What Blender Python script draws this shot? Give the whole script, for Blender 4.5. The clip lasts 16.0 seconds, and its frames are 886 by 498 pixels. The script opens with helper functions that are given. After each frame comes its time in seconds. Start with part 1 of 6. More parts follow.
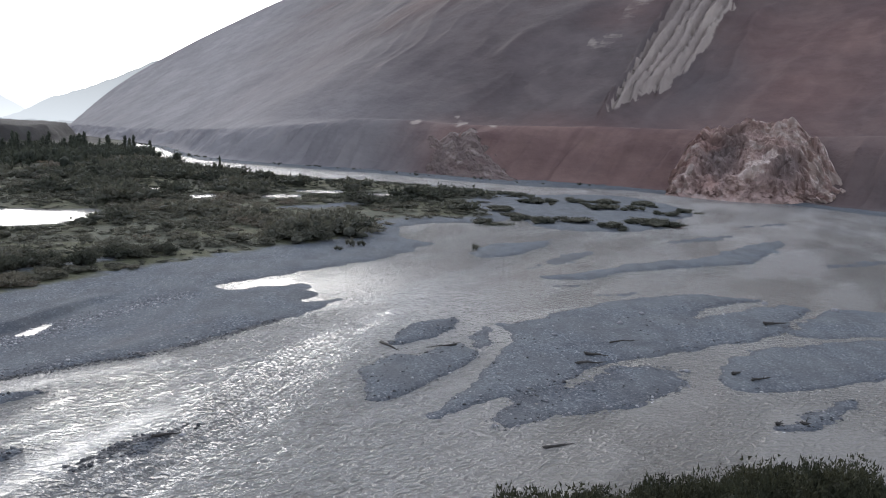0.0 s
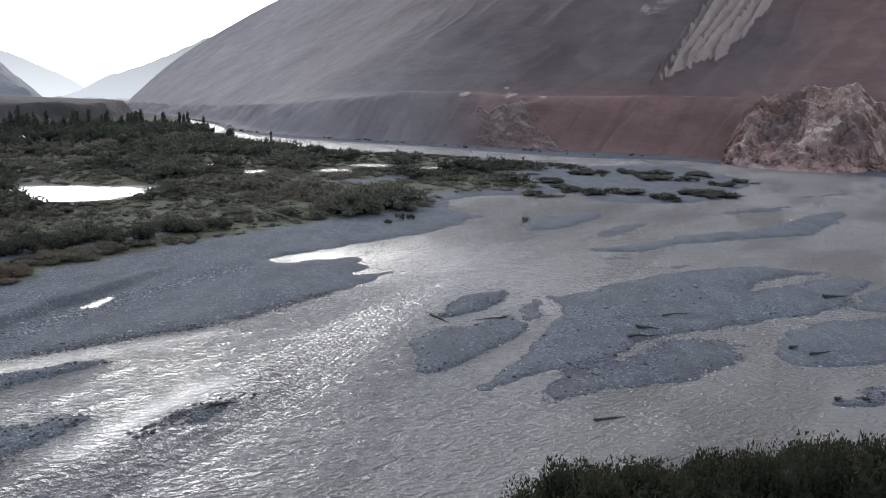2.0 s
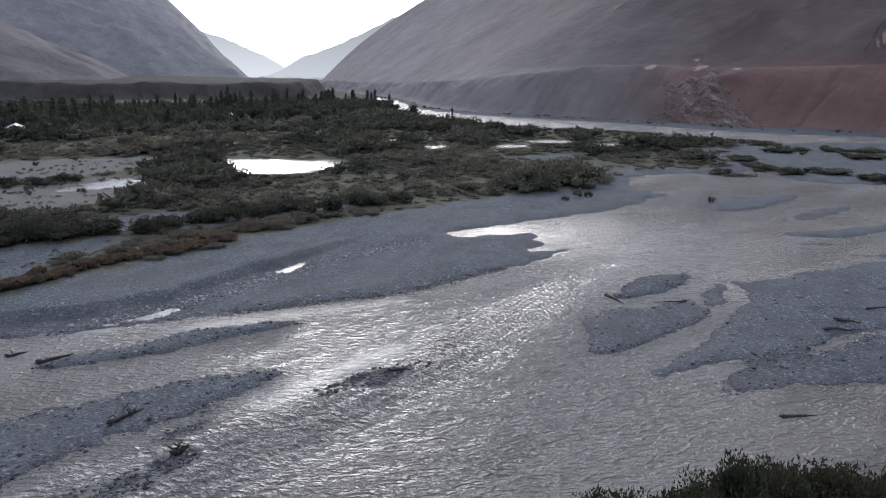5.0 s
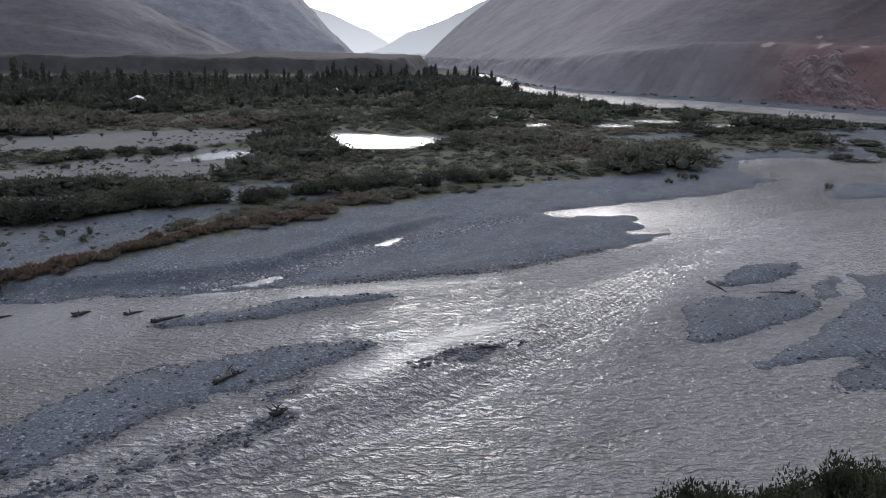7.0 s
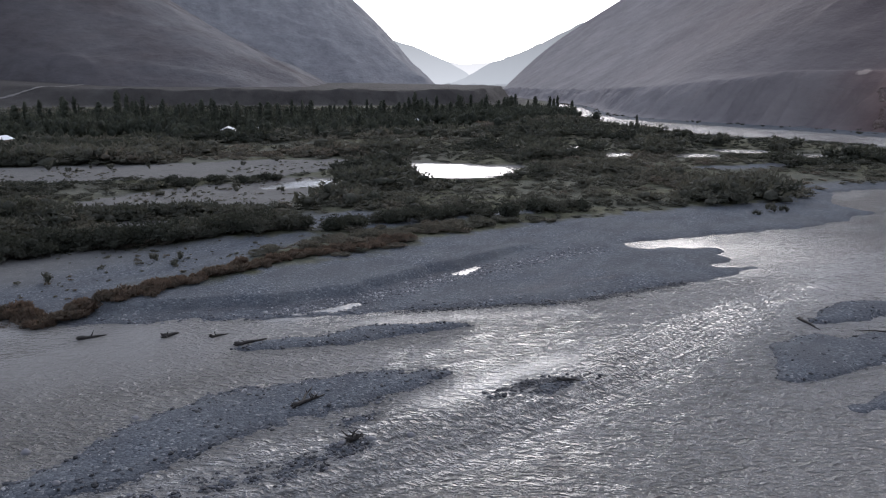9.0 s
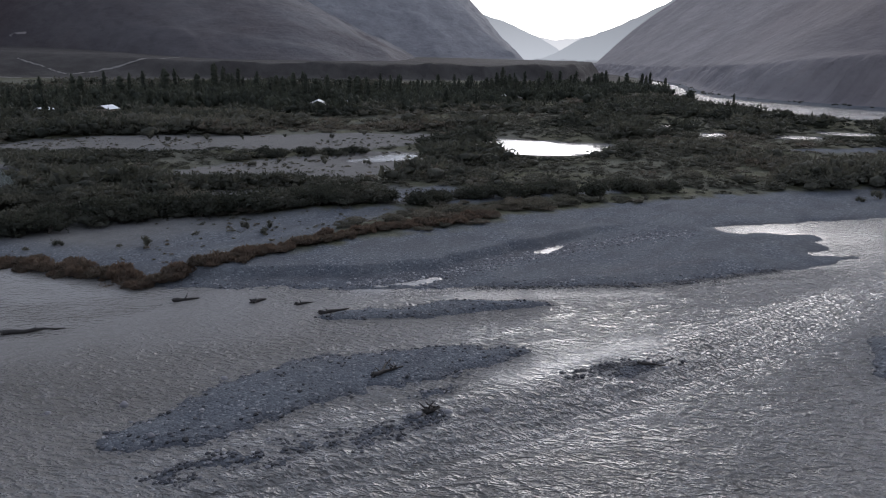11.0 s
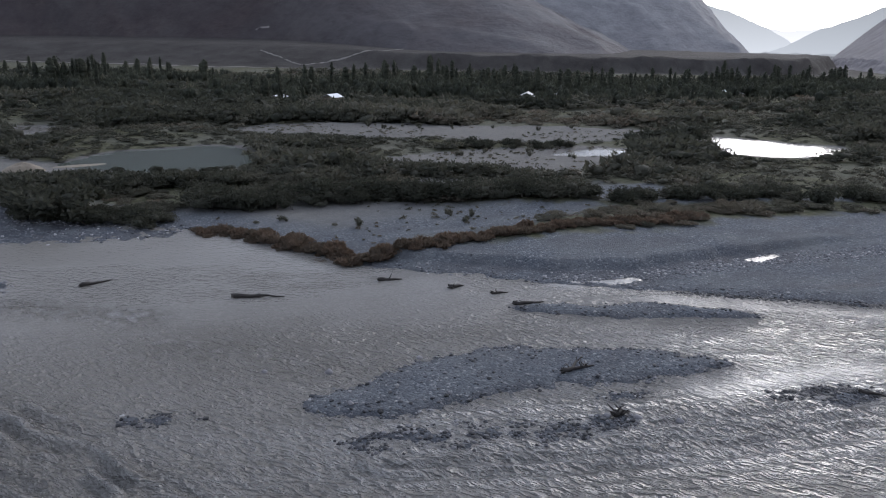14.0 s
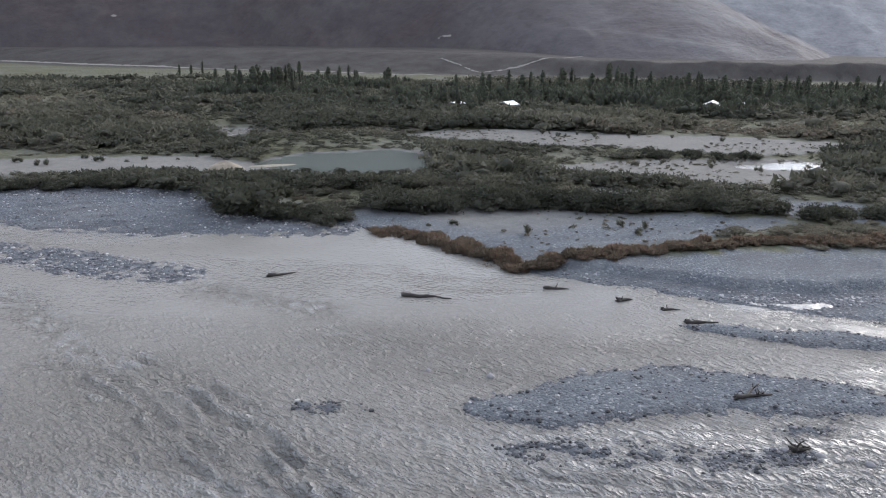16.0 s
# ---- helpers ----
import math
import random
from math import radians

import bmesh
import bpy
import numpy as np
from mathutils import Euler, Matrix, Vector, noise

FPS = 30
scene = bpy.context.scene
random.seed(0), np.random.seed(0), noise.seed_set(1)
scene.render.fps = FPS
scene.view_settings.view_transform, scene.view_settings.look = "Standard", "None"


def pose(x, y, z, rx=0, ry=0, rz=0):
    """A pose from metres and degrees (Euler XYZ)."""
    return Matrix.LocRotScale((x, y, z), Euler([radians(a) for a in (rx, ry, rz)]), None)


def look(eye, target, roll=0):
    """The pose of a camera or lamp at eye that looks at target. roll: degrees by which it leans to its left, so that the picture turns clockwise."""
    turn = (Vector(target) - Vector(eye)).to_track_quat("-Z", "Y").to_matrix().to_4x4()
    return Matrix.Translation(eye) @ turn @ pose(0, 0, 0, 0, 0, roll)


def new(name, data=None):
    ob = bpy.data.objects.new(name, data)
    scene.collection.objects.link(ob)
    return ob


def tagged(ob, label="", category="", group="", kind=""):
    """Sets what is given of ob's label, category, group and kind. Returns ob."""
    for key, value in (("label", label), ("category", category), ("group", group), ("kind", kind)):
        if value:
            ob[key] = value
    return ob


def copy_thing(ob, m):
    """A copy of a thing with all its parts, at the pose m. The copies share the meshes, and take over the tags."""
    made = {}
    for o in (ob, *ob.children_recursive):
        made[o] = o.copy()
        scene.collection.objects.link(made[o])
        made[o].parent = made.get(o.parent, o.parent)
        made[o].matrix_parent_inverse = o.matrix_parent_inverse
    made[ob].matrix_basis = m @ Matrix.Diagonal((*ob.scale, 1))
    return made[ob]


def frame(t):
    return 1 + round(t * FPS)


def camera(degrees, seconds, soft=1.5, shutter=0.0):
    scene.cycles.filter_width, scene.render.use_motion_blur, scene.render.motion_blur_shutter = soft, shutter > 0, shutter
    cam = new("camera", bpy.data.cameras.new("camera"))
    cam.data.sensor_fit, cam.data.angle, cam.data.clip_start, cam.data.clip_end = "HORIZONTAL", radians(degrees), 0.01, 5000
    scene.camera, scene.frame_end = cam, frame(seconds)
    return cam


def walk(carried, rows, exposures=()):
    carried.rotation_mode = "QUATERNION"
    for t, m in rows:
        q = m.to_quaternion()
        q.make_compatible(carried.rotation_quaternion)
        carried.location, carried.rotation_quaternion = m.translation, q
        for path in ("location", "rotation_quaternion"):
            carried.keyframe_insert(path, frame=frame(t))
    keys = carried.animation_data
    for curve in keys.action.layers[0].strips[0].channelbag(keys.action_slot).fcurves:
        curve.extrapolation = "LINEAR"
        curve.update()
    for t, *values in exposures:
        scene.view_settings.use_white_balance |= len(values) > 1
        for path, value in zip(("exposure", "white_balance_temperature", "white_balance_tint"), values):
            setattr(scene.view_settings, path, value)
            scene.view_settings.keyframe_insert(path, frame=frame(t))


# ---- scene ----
# The camera stands on a bank 25 m above a braided river (water level z = 0) and pans to the left.
cam = camera(61.14, 16.0, soft=1.1)
PATH = [
    (0.0, 81.177, -2.387, 0.370),
    (0.5, 79.776, -2.149, 1.236),
    (1.0, 79.944, -1.530, 2.213),
    (1.5, 79.227, -1.197, 2.693),
    (2.0, 78.977, -1.459, 4.046),
    (2.5, 78.833, -1.111, 7.795),
    (3.0, 78.152, -1.196, 12.040),
    (3.5, 78.542, -0.993, 13.049),
    (4.0, 78.606, -0.633, 14.506),
    (6.5, 74.224, -0.705, 22.713),
    (7.0, 75.158, -0.845, 25.121),
    (7.5, 75.890, -1.240, 26.798),
    (8.0, 77.111, -0.755, 28.180),
    (8.5, 77.376, -0.463, 29.629),
    (11.0, 75.456, -0.820, 37.654),
    (11.5, 74.894, -1.223, 39.927),
    (12.0, 75.327, -1.103, 43.301),
    (12.5, 75.689, -1.092, 45.847),
    (13.0, 75.436, -1.041, 47.400),
    (13.5, 75.406, -1.452, 50.389),
    (14.0, 74.696, -0.873, 53.251),
    (14.5, 74.161, 0.565, 56.409),
    (15.0, 74.461, 0.706, 61.147),
    (15.5, 74.908, -0.041, 64.441),
    (16.0, 75.086, -0.483, 66.364),
]
EYE = (0.0, 0.0, 25.0)
LIFT = {0.0: -0.01, 0.5: 0.0, 1.0: 0.05, 1.5: 0.01}   # small camera lifts, chosen so the hanging twigs show only near 1 s
walk(cam, [(t, pose(EYE[0], EYE[1], EYE[2] + (LIFT[t] if t in LIFT else 0.0), rx, ry, rz)) for t, rx, ry, rz in PATH],
     exposures=[(0.0, 1.17, 6360, 10), (2.0, 1.06, 6340, 11), (4.0, 0.87, 6280, 12), (6.5, 0.76, 6270, 14), (8.5, 0.7, 6260, 14), (11.0, 0.33, 6210, 14), (13.0, 0.6, 6210, 14),
                (14.0, 0.72, 6220, 13), (14.5, 0.92, 6300, 12), (15.0, 1.46, 6420, 11), (16.0, 1.64, 6500, 11)])

# ---- light: a veiled low sun over the valley mouth, and the sky ----
SUN_AZ, SUN_EL = -16.0, 20.0
world = bpy.data.worlds.new("sky")
scene.world = world
world.use_nodes = True
wn = world.node_tree
sky = wn.nodes.new("ShaderNodeTexSky")
sky.sky_type = 'NISHITA'
sky.sun_disc = False
sky.sun_elevation = radians(SUN_EL)
sky.sun_rotation = radians(SUN_AZ)
sky.altitude = 2500.0
sky.air_density = 1.0
sky.dust_density = 3.0
sky.ozone_density = 1.0
hsv = wn.nodes.new("ShaderNodeHueSaturation")
hsv.inputs["Saturation"].default_value = 0.45
bg = wn.nodes["Background"]
bg.inputs["Strength"].default_value = 0.15
wn.links.new(sky.outputs["Color"], hsv.inputs["Color"])
veil = wn.nodes.new("ShaderNodeMixRGB")
veil.inputs["Fac"].default_value = 0.2
veil.inputs["Color2"].default_value = (7.2, 7.6, 8.4, 1.0)
wn.links.new(hsv.outputs["Color"], veil.inputs["Color1"])
wn.links.new(veil.outputs["Color"], bg.inputs["Color"])

sun = new("sun", bpy.data.lights.new("sun", 'SUN'))
sun.data.energy = 1.1
sun.data.angle = radians(42)
sun.data.color = (1.0, 0.93, 0.84)
sun.matrix_world = look((0, 0, 0), (-math.sin(radians(SUN_AZ)) * math.cos(radians(SUN_EL)),
                                    -math.cos(radians(SUN_AZ)) * math.cos(radians(SUN_EL)), -math.sin(radians(SUN_EL))))


# ---- materials ----
def nd(nt, kind, outs=0, props=(), **ins):
    """A node with its inputs set or linked; returns an output socket."""
    n = nt.nodes.new(kind)
    if kind == "ShaderNodeMath" or kind == "ShaderNodeVectorMath":
        n.operation = props
    elif kind == "ShaderNodeMixRGB" and props:
        n.blend_type = props
    elif kind == "ShaderNodeTexVoronoi" and props:
        n.feature = props
    elif kind == "ShaderNodeAttribute":
        n.attribute_name = props
    elif kind == "ShaderNodeMapping":
        pass
    for key, v in ins.items():
        sock = n.inputs[int(key[1:])] if key[0] == "i" and key[1:].isdigit() else n.inputs[key.replace("_", " ")]
        if isinstance(v, bpy.types.NodeSocket):
            nt.links.new(v, sock)
        else:
            sock.default_value = v
    return n.outputs[outs]


def ramp(nt, fac, stops):
    n = nt.nodes.new("ShaderNodeValToRGB")
    els = n.color_ramp.elements
    while len(els) < len(stops):
        els.new(0.5)
    for e, (p, c) in zip(els, stops):
        e.position, e.color = p, (*c, 1) if len(c) == 3 else (c[0], c[0], c[0], 1)
    nt.links.new(fac, n.inputs["Fac"])
    return n.outputs["Color"]


def material(name):
    m = bpy.data.materials.new(name)
    m.use_nodes = True
    nt = m.node_tree
    return m, nt, nt.nodes["Principled BSDF"]


def world_pos(nt):
    return nd(nt, "ShaderNodeNewGeometry", outs="Position")


def scaled(nt, vec, s):
    return nd(nt, "ShaderNodeMapping", Vector=vec, Scale=s)


def noise_tex(nt, vec, scale, detail=4.0, rough=0.55):
    return nd(nt, "ShaderNodeTexNoise", outs="Fac", Vector=vec, Scale=scale, Detail=detail, Roughness=rough)


def put_bump(nt, bsdf, height, dist, strength=1.0):
    nt.links.new(nd(nt, "ShaderNodeBump", Height=height, Distance=dist, Strength=strength), bsdf.inputs["Normal"])


def mix(nt, fac, a, b, kind="MIX"):
    return nd(nt, "ShaderNodeMixRGB", props=kind, Fac=fac, Color1=a, Color2=b)


def rgb(r, g, b):
    return (r, g, b, 1.0)


def ground_material():
    m, nt, b = material("river_ground")
    p = world_pos(nt)
    stone = nd(nt, "ShaderNodeTexVoronoi", outs="Color", Vector=p, Scale=5.5)
    stone_v = nd(nt, "ShaderNodeSeparateColor", Color=stone)
    dist = nd(nt, "ShaderNodeTexVoronoi", outs="Distance", Vector=p, Scale=5.5)
    big = noise_tex(nt, p, 0.09, 5.0)
    streak = noise_tex(nt, scaled(nt, p, (0.55, 0.22, 1.0)), 0.6, 4.0)
    gravel = ramp(nt, stone_v, [(0.0, (0.056, 0.066, 0.081)), (0.55, (0.102, 0.116, 0.138)), (0.92, (0.149, 0.161, 0.182)), (1.0, (0.3, 0.308, 0.32))])
    gravel = mix(nt, ramp(nt, big, [(0.35, (0.0,)), (0.7, (0.6,))]), gravel, rgb(0.145, 0.152, 0.158))
    gravel = mix(nt, ramp(nt, streak, [(0.45, (0.0,)), (0.62, (0.45,))]), gravel, rgb(0.075, 0.079, 0.09))
    soil_n = noise_tex(nt, p, 0.7, 7.0, 0.7)
    soil = ramp(nt, soil_n, [(0.32, (0.045, 0.049, 0.03)), (0.5, (0.085, 0.087, 0.056)), (0.7, (0.145, 0.138, 0.095))])
    veg = nd(nt, "ShaderNodeAttribute", outs="Fac", props="soil")
    col = mix(nt, veg, gravel, soil)
    fan = nd(nt, "ShaderNodeAttribute", outs="Fac", props="fan")
    fan_n = noise_tex(nt, p, 0.03, 8.0, 0.68)
    col = mix(nt, fan, col, ramp(nt, fan_n, [(0.3, (0.03, 0.028, 0.028)), (0.5, (0.05, 0.047, 0.046)), (0.7, (0.07, 0.067, 0.065))]))
    dry = nd(nt, "ShaderNodeAttribute", outs="Fac", props="dry")
    col = mix(nt, dry, col, ramp(nt, soil_n, [(0.3, (0.14, 0.135, 0.125)), (0.6, (0.19, 0.182, 0.167)), (0.75, (0.23, 0.218, 0.2))]))
    # darker where wet, and where the wet layer paints in bank shade
    wet = nd(nt, "ShaderNodeAttribute", outs="Fac", props="wet")
    col = mix(nt, wet, col, mix(nt, 1.0, col, rgb(0.62, 0.62, 0.65), "MULTIPLY"))
    nt.links.new(col, b.inputs["Base Color"])
    nt.links.new(nd(nt, "ShaderNodeMath", props="MULTIPLY_ADD", i0=wet, i1=-0.22, i2=0.95), b.inputs["Roughness"])
    b.inputs["Specular IOR Level"].default_value = 0.1
    rough = nd(nt, "ShaderNodeMath", props="ADD", i0=nd(nt, "ShaderNodeMath", props="MULTIPLY", i0=dist, i1=-0.5), i1=noise_tex(nt, p, 1.3, 5.0))
    put_bump(nt, b, rough, 0.18, 0.9)
    return m


def water_material():
    m, nt, b = material("silty_water")
    p = world_pos(nt)
    silt = noise_tex(nt, p, 0.035, 3.0)
    silt_col = ramp(nt, silt, [(0.35, (0.185, 0.179, 0.169)), (0.65, (0.222, 0.216, 0.206))])
    # aerated riffles are paler than smooth runs; far and main-run paleness paints sky shine
    riffle = nd(nt, "ShaderNodeAttribute", outs="Fac", props="riffle")
    green = nd(nt, "ShaderNodeAttribute", outs="Fac", props="lake")
    silt_col = mix(nt, green, silt_col, rgb(0.1, 0.119, 0.109))
    wide = nd(nt, "ShaderNodeAttribute", outs="Fac", props="ruffle")
    nt.links.new(nd(nt, "ShaderNodeMath", props="MULTIPLY_ADD", i0=wide, i1=0.13, i2=0.11), b.inputs["Roughness"])
    b.inputs["IOR"].default_value = 1.33
    chop = nd(nt, "ShaderNodeAttribute", outs="Fac", props="chop")
    flow = scaled(nt, nd(nt, "ShaderNodeMapping", Vector=p, Rotation=(0, 0, radians(-28))), (0.5, 1.0, 1.0))
    n1 = noise_tex(nt, flow, 1.3, 2.0, 0.5)
    n2 = noise_tex(nt, flow, 4.2, 2.0, 0.55)

    def ridged(n):
        r = nd(nt, "ShaderNodeMath", props="ABSOLUTE", i0=nd(nt, "ShaderNodeMath", props="MULTIPLY_ADD", i0=n, i1=2.0, i2=-1.0))
        return nd(nt, "ShaderNodeMath", props="POWER", i0=nd(nt, "ShaderNodeMath", props="SUBTRACT", i0=1.0, i1=r), i1=2.5)

    coarse, fine = ridged(n1), ridged(n2)
    # pale crests, dark troughs: wave reflections painted into the colour along with froth
    froth_shine = nd(nt, "ShaderNodeMath", props="MULTIPLY_ADD", i0=fine, i1=0.5, i2=nd(nt, "ShaderNodeMath", props="MULTIPLY", i0=coarse, i1=0.5))
    froth_shine = nd(nt, "ShaderNodeMapRange", Value=froth_shine, From_Min=0.45, From_Max=0.95, To_Min=0.3, To_Max=1.5)
    froth_shine = nd(nt, "ShaderNodeMath", props="MULTIPLY", i0=froth_shine, i1=riffle)
    nt.links.new(mix(nt, froth_shine, silt_col, rgb(0.355, 0.357, 0.362)), b.inputs["Base Color"])
    h = nd(nt, "ShaderNodeMath", props="MULTIPLY_ADD", i0=fine, i1=0.3, i2=coarse)
    h = nd(nt, "ShaderNodeMath", props="MULTIPLY", i0=h, i1=chop)
    put_bump(nt, b, h, 0.72)
    return m


def leaf_material(name, stops):
    """Foliage whose hue follows the plant's own tone, with every leaf a little different."""
    m, nt, b = material(name)
    tone = nd(nt, "ShaderNodeAttribute", outs="Fac", props="tone")
    isl = nd(nt, "ShaderNodeNewGeometry", outs="Random Per Island")
    t = nd(nt, "ShaderNodeMath", props="MULTIPLY_ADD", i0=isl, i1=0.08, i2=tone)
    col = ramp(nt, t, stops)
    col = mix(nt, isl, mix(nt, 1.0, col, rgb(0.8, 0.81, 0.8), "MULTIPLY"), col)
    sprays = noise_tex(nt, world_pos(nt), 1.7, 4.0, 0.7)
    col = mix(nt, ramp(nt, sprays, [(0.38, (0.45,)), (0.56, (0.0,))]), col, mix(nt, 1.0, col, rgb(0.55, 0.58, 0.55), "MULTIPLY"))
    nt.links.new(col, b.inputs["Base Color"])
    b.inputs["Roughness"].default_value = 0.75
    b.inputs["Specular IOR Level"].default_value = 0.2
    put_bump(nt, b, noise_tex(nt, world_pos(nt), 2.2, 3.0, 0.65), 0.35)
    # light passes through the thin leaves
    glow = nt.nodes.new("ShaderNodeBsdfTranslucent")
    nt.links.new(mix(nt, 1.0, col, rgb(1.05, 1.02, 0.95), "MULTIPLY"), glow.inputs["Color"])
    both = nt.nodes.new("ShaderNodeMixShader")
    both.inputs[0].default_value = 0.38
    nt.links.new(b.outputs[0], both.inputs[1])
    nt.links.new(glow.outputs[0], both.inputs[2])
    nt.links.new(both.outputs[0], nt.nodes["Material Output"].inputs["Surface"])
    return m


def plain_material(name, c1, c2, scale, roughness=0.8, bump=0.02, metal=0.0):
    m, nt, b = material(name)
    p = nd(nt, "ShaderNodeTexCoord", outs="Object")
    n = noise_tex(nt, p, scale, 6.0, 0.6)
    n2 = noise_tex(nt, p, scale * 7, 3.0, 0.6)
    col = mix(nt, ramp(nt, n, [(0.3, (0.0,)), (0.7, (1.0,))]), rgb(*c1), rgb(*c2))
    col = mix(nt, ramp(nt, n2, [(0.35, (0.35,)), (0.6, (0.0,))]), col, rgb(*[v * 0.6 for v in c1]))
    nt.links.new(col, b.inputs["Base Color"])
    b.inputs["Roughness"].default_value = roughness
    b.inputs["Metallic"].default_value = metal
    put_bump(nt, b, n2, bump)
    return m


def rock_slope_material(name, base, red, pale, grain=0.02, grey=(0.3, 0.3, 0.31), relief=6.0):
    """Bare mountain rock: scree tones, red beds and pale beds by the 'red' and 'pale' layers; 'grey' paints in haze and
    hollow shade.
    """
    m, nt, b = material(name)
    p = world_pos(nt)
    n1 = noise_tex(nt, p, grain * 0.3, 8.0, 0.62)
    n2 = noise_tex(nt, p, grain * 4, 6.0, 0.6)
    n3 = noise_tex(nt, scaled(nt, p, (1.0, 1.0, 3.0)), grain * 1.2, 8.0, 0.65)
    col = mix(nt, ramp(nt, n1, [(0.35, (0.0,)), (0.65, (1.0,))]), rgb(*base), rgb(*[v * 0.72 for v in base]))
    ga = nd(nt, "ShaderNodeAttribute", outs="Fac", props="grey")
    haze_shade_col = mix(nt, ramp(nt, n3, [(0.35, (0.0,)), (0.65, (1.0,))]), rgb(*grey), rgb(*[v * 0.88 for v in grey]))
    col = mix(nt, ga, col, haze_shade_col)
    ra = nd(nt, "ShaderNodeAttribute", outs="Fac", props="red")
    pa = nd(nt, "ShaderNodeAttribute", outs="Fac", props="pale")
    red_col = mix(nt, ramp(nt, n3, [(0.4, (0.0,)), (0.65, (1.0,))]), rgb(*red), rgb(red[0] * 0.72, red[1] * 0.7, red[2] * 0.75))
    ra2 = nd(nt, "ShaderNodeMath", props="MULTIPLY_ADD", i0=nd(nt, "ShaderNodeMath", props="SUBTRACT", i0=n1, i1=0.5), i1=1.2, i2=ra)
    col = mix(nt, ramp(nt, ra2, [(0.25, (0.0,)), (0.75, (1.0,))]), col, red_col)
    pa2 = nd(nt, "ShaderNodeMath", props="MULTIPLY_ADD", i0=nd(nt, "ShaderNodeMath", props="SUBTRACT", i0=n3, i1=0.5), i1=0.9, i2=pa)
    pale_col = mix(nt, n2, rgb(*pale), rgb(*[v * 0.75 for v in pale]))
    col = mix(nt, ramp(nt, pa2, [(0.42, (0.0,)), (0.58, (1.0,))]), col, pale_col)
    col = mix(nt, ramp(nt, n2, [(0.3, (0.3,)), (0.55, (0.0,))]), col, mix(nt, 1.0, col, rgb(0.66, 0.64, 0.66), "MULTIPLY"))
    n4 = noise_tex(nt, p, grain * 1.1, 7.0, 0.66)
    streak = nd(nt, "ShaderNodeAttribute", outs="Fac", props="streak")
    col = mix(nt, ramp(nt, streak, [(0.3, (0.38,)), (0.66, (0.0,))]), col, mix(nt, 1.0, col, rgb(0.68, 0.66, 0.7), "MULTIPLY"))
    col = mix(nt, ramp(nt, n4, [(0.36, (0.45,)), (0.52, (0.0,))]), col, mix(nt, 1.0, col, rgb(0.68, 0.68, 0.71), "MULTIPLY"))
    col = mix(nt, ramp(nt, n4, [(0.54, (0.0,)), (0.7, (0.28,))]), col, mix(nt, 1.0, col, rgb(1.4, 1.33, 1.28), "MULTIPLY"))
    nt.links.new(col, b.inputs["Base Color"])
    b.inputs["Roughness"].default_value = 0.95
    b.inputs["Specular IOR Level"].default_value = 0.1
    put_bump(nt, b, nd(nt, "ShaderNodeMath", props="ADD", i0=n2, i1=n3), relief, 0.55)
    return m


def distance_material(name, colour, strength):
    """Far ridges drowned in bright air: a plain glowing backdrop with the haze painted in."""
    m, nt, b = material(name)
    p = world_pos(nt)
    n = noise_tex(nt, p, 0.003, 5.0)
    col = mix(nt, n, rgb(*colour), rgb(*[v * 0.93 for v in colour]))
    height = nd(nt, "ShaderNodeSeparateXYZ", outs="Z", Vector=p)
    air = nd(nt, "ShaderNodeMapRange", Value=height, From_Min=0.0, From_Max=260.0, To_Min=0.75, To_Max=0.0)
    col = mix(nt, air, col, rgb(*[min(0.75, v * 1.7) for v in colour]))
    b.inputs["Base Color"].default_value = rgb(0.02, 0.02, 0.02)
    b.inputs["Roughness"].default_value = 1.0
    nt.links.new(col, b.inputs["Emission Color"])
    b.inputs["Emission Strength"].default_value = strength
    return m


def cobble_material(name="river_cobble", dark=1.0):
    m, nt, b = material(name)
    isl = nd(nt, "ShaderNodeNewGeometry", outs="Random Per Island")
    col = ramp(nt, isl, [(p, tuple(v * dark for v in c)) for p, c in [(0.0, (0.07, 0.075, 0.085)), (0.5, (0.15, 0.155, 0.17)), (0.85, (0.22, 0.22, 0.235)), (1.0, (0.42, 0.42, 0.42))]])
    n = noise_tex(nt, world_pos(nt), 6.0, 4.0)
    nt.links.new(mix(nt, n, col, mix(nt, 1.0, col, rgb(0.65, 0.65, 0.68), "MULTIPLY")), b.inputs["Base Color"])
    b.inputs["Roughness"].default_value = 0.7
    b.inputs["Specular IOR Level"].default_value = 0.25
    put_bump(nt, b, n, 0.02)
    return m


GROUND = ground_material()
WATER = water_material()
GREENS = [(0.0, (0.050, 0.055, 0.043)), (0.35, (0.099, 0.100, 0.081)), (0.6, (0.144, 0.139, 0.113)), (0.8, (0.172, 0.152, 0.124)), (1.0, (0.181, 0.138, 0.110))]
LEAF = leaf_material("shrub_foliage", GREENS)
LEAF_NEAR = leaf_material("bank_bush_foliage", [(0.0, (0.026, 0.031, 0.021)), (0.5, (0.045, 0.05, 0.033)), (1.0, (0.072, 0.071, 0.046))])
LEAF_POPLAR = leaf_material("poplar_foliage", [(0.0, (0.046, 0.053, 0.042)), (0.6, (0.076, 0.083, 0.062)), (1.0, (0.112, 0.112, 0.078))])
LEAF_RED = leaf_material("rusty_foliage", [(0.0, (0.118, 0.104, 0.085)), (0.5, (0.155, 0.121, 0.097)), (1.0, (0.188, 0.136, 0.106))])
BARK = plain_material("bark", (0.09, 0.075, 0.06), (0.15, 0.13, 0.11), 3.0)
DRIFT = plain_material("driftwood", (0.024, 0.021, 0.02), (0.055, 0.049, 0.045), 2.5)
COBBLE = cobble_material()
PALE_COBBLE = cobble_material("pale_cobble", 1.2)
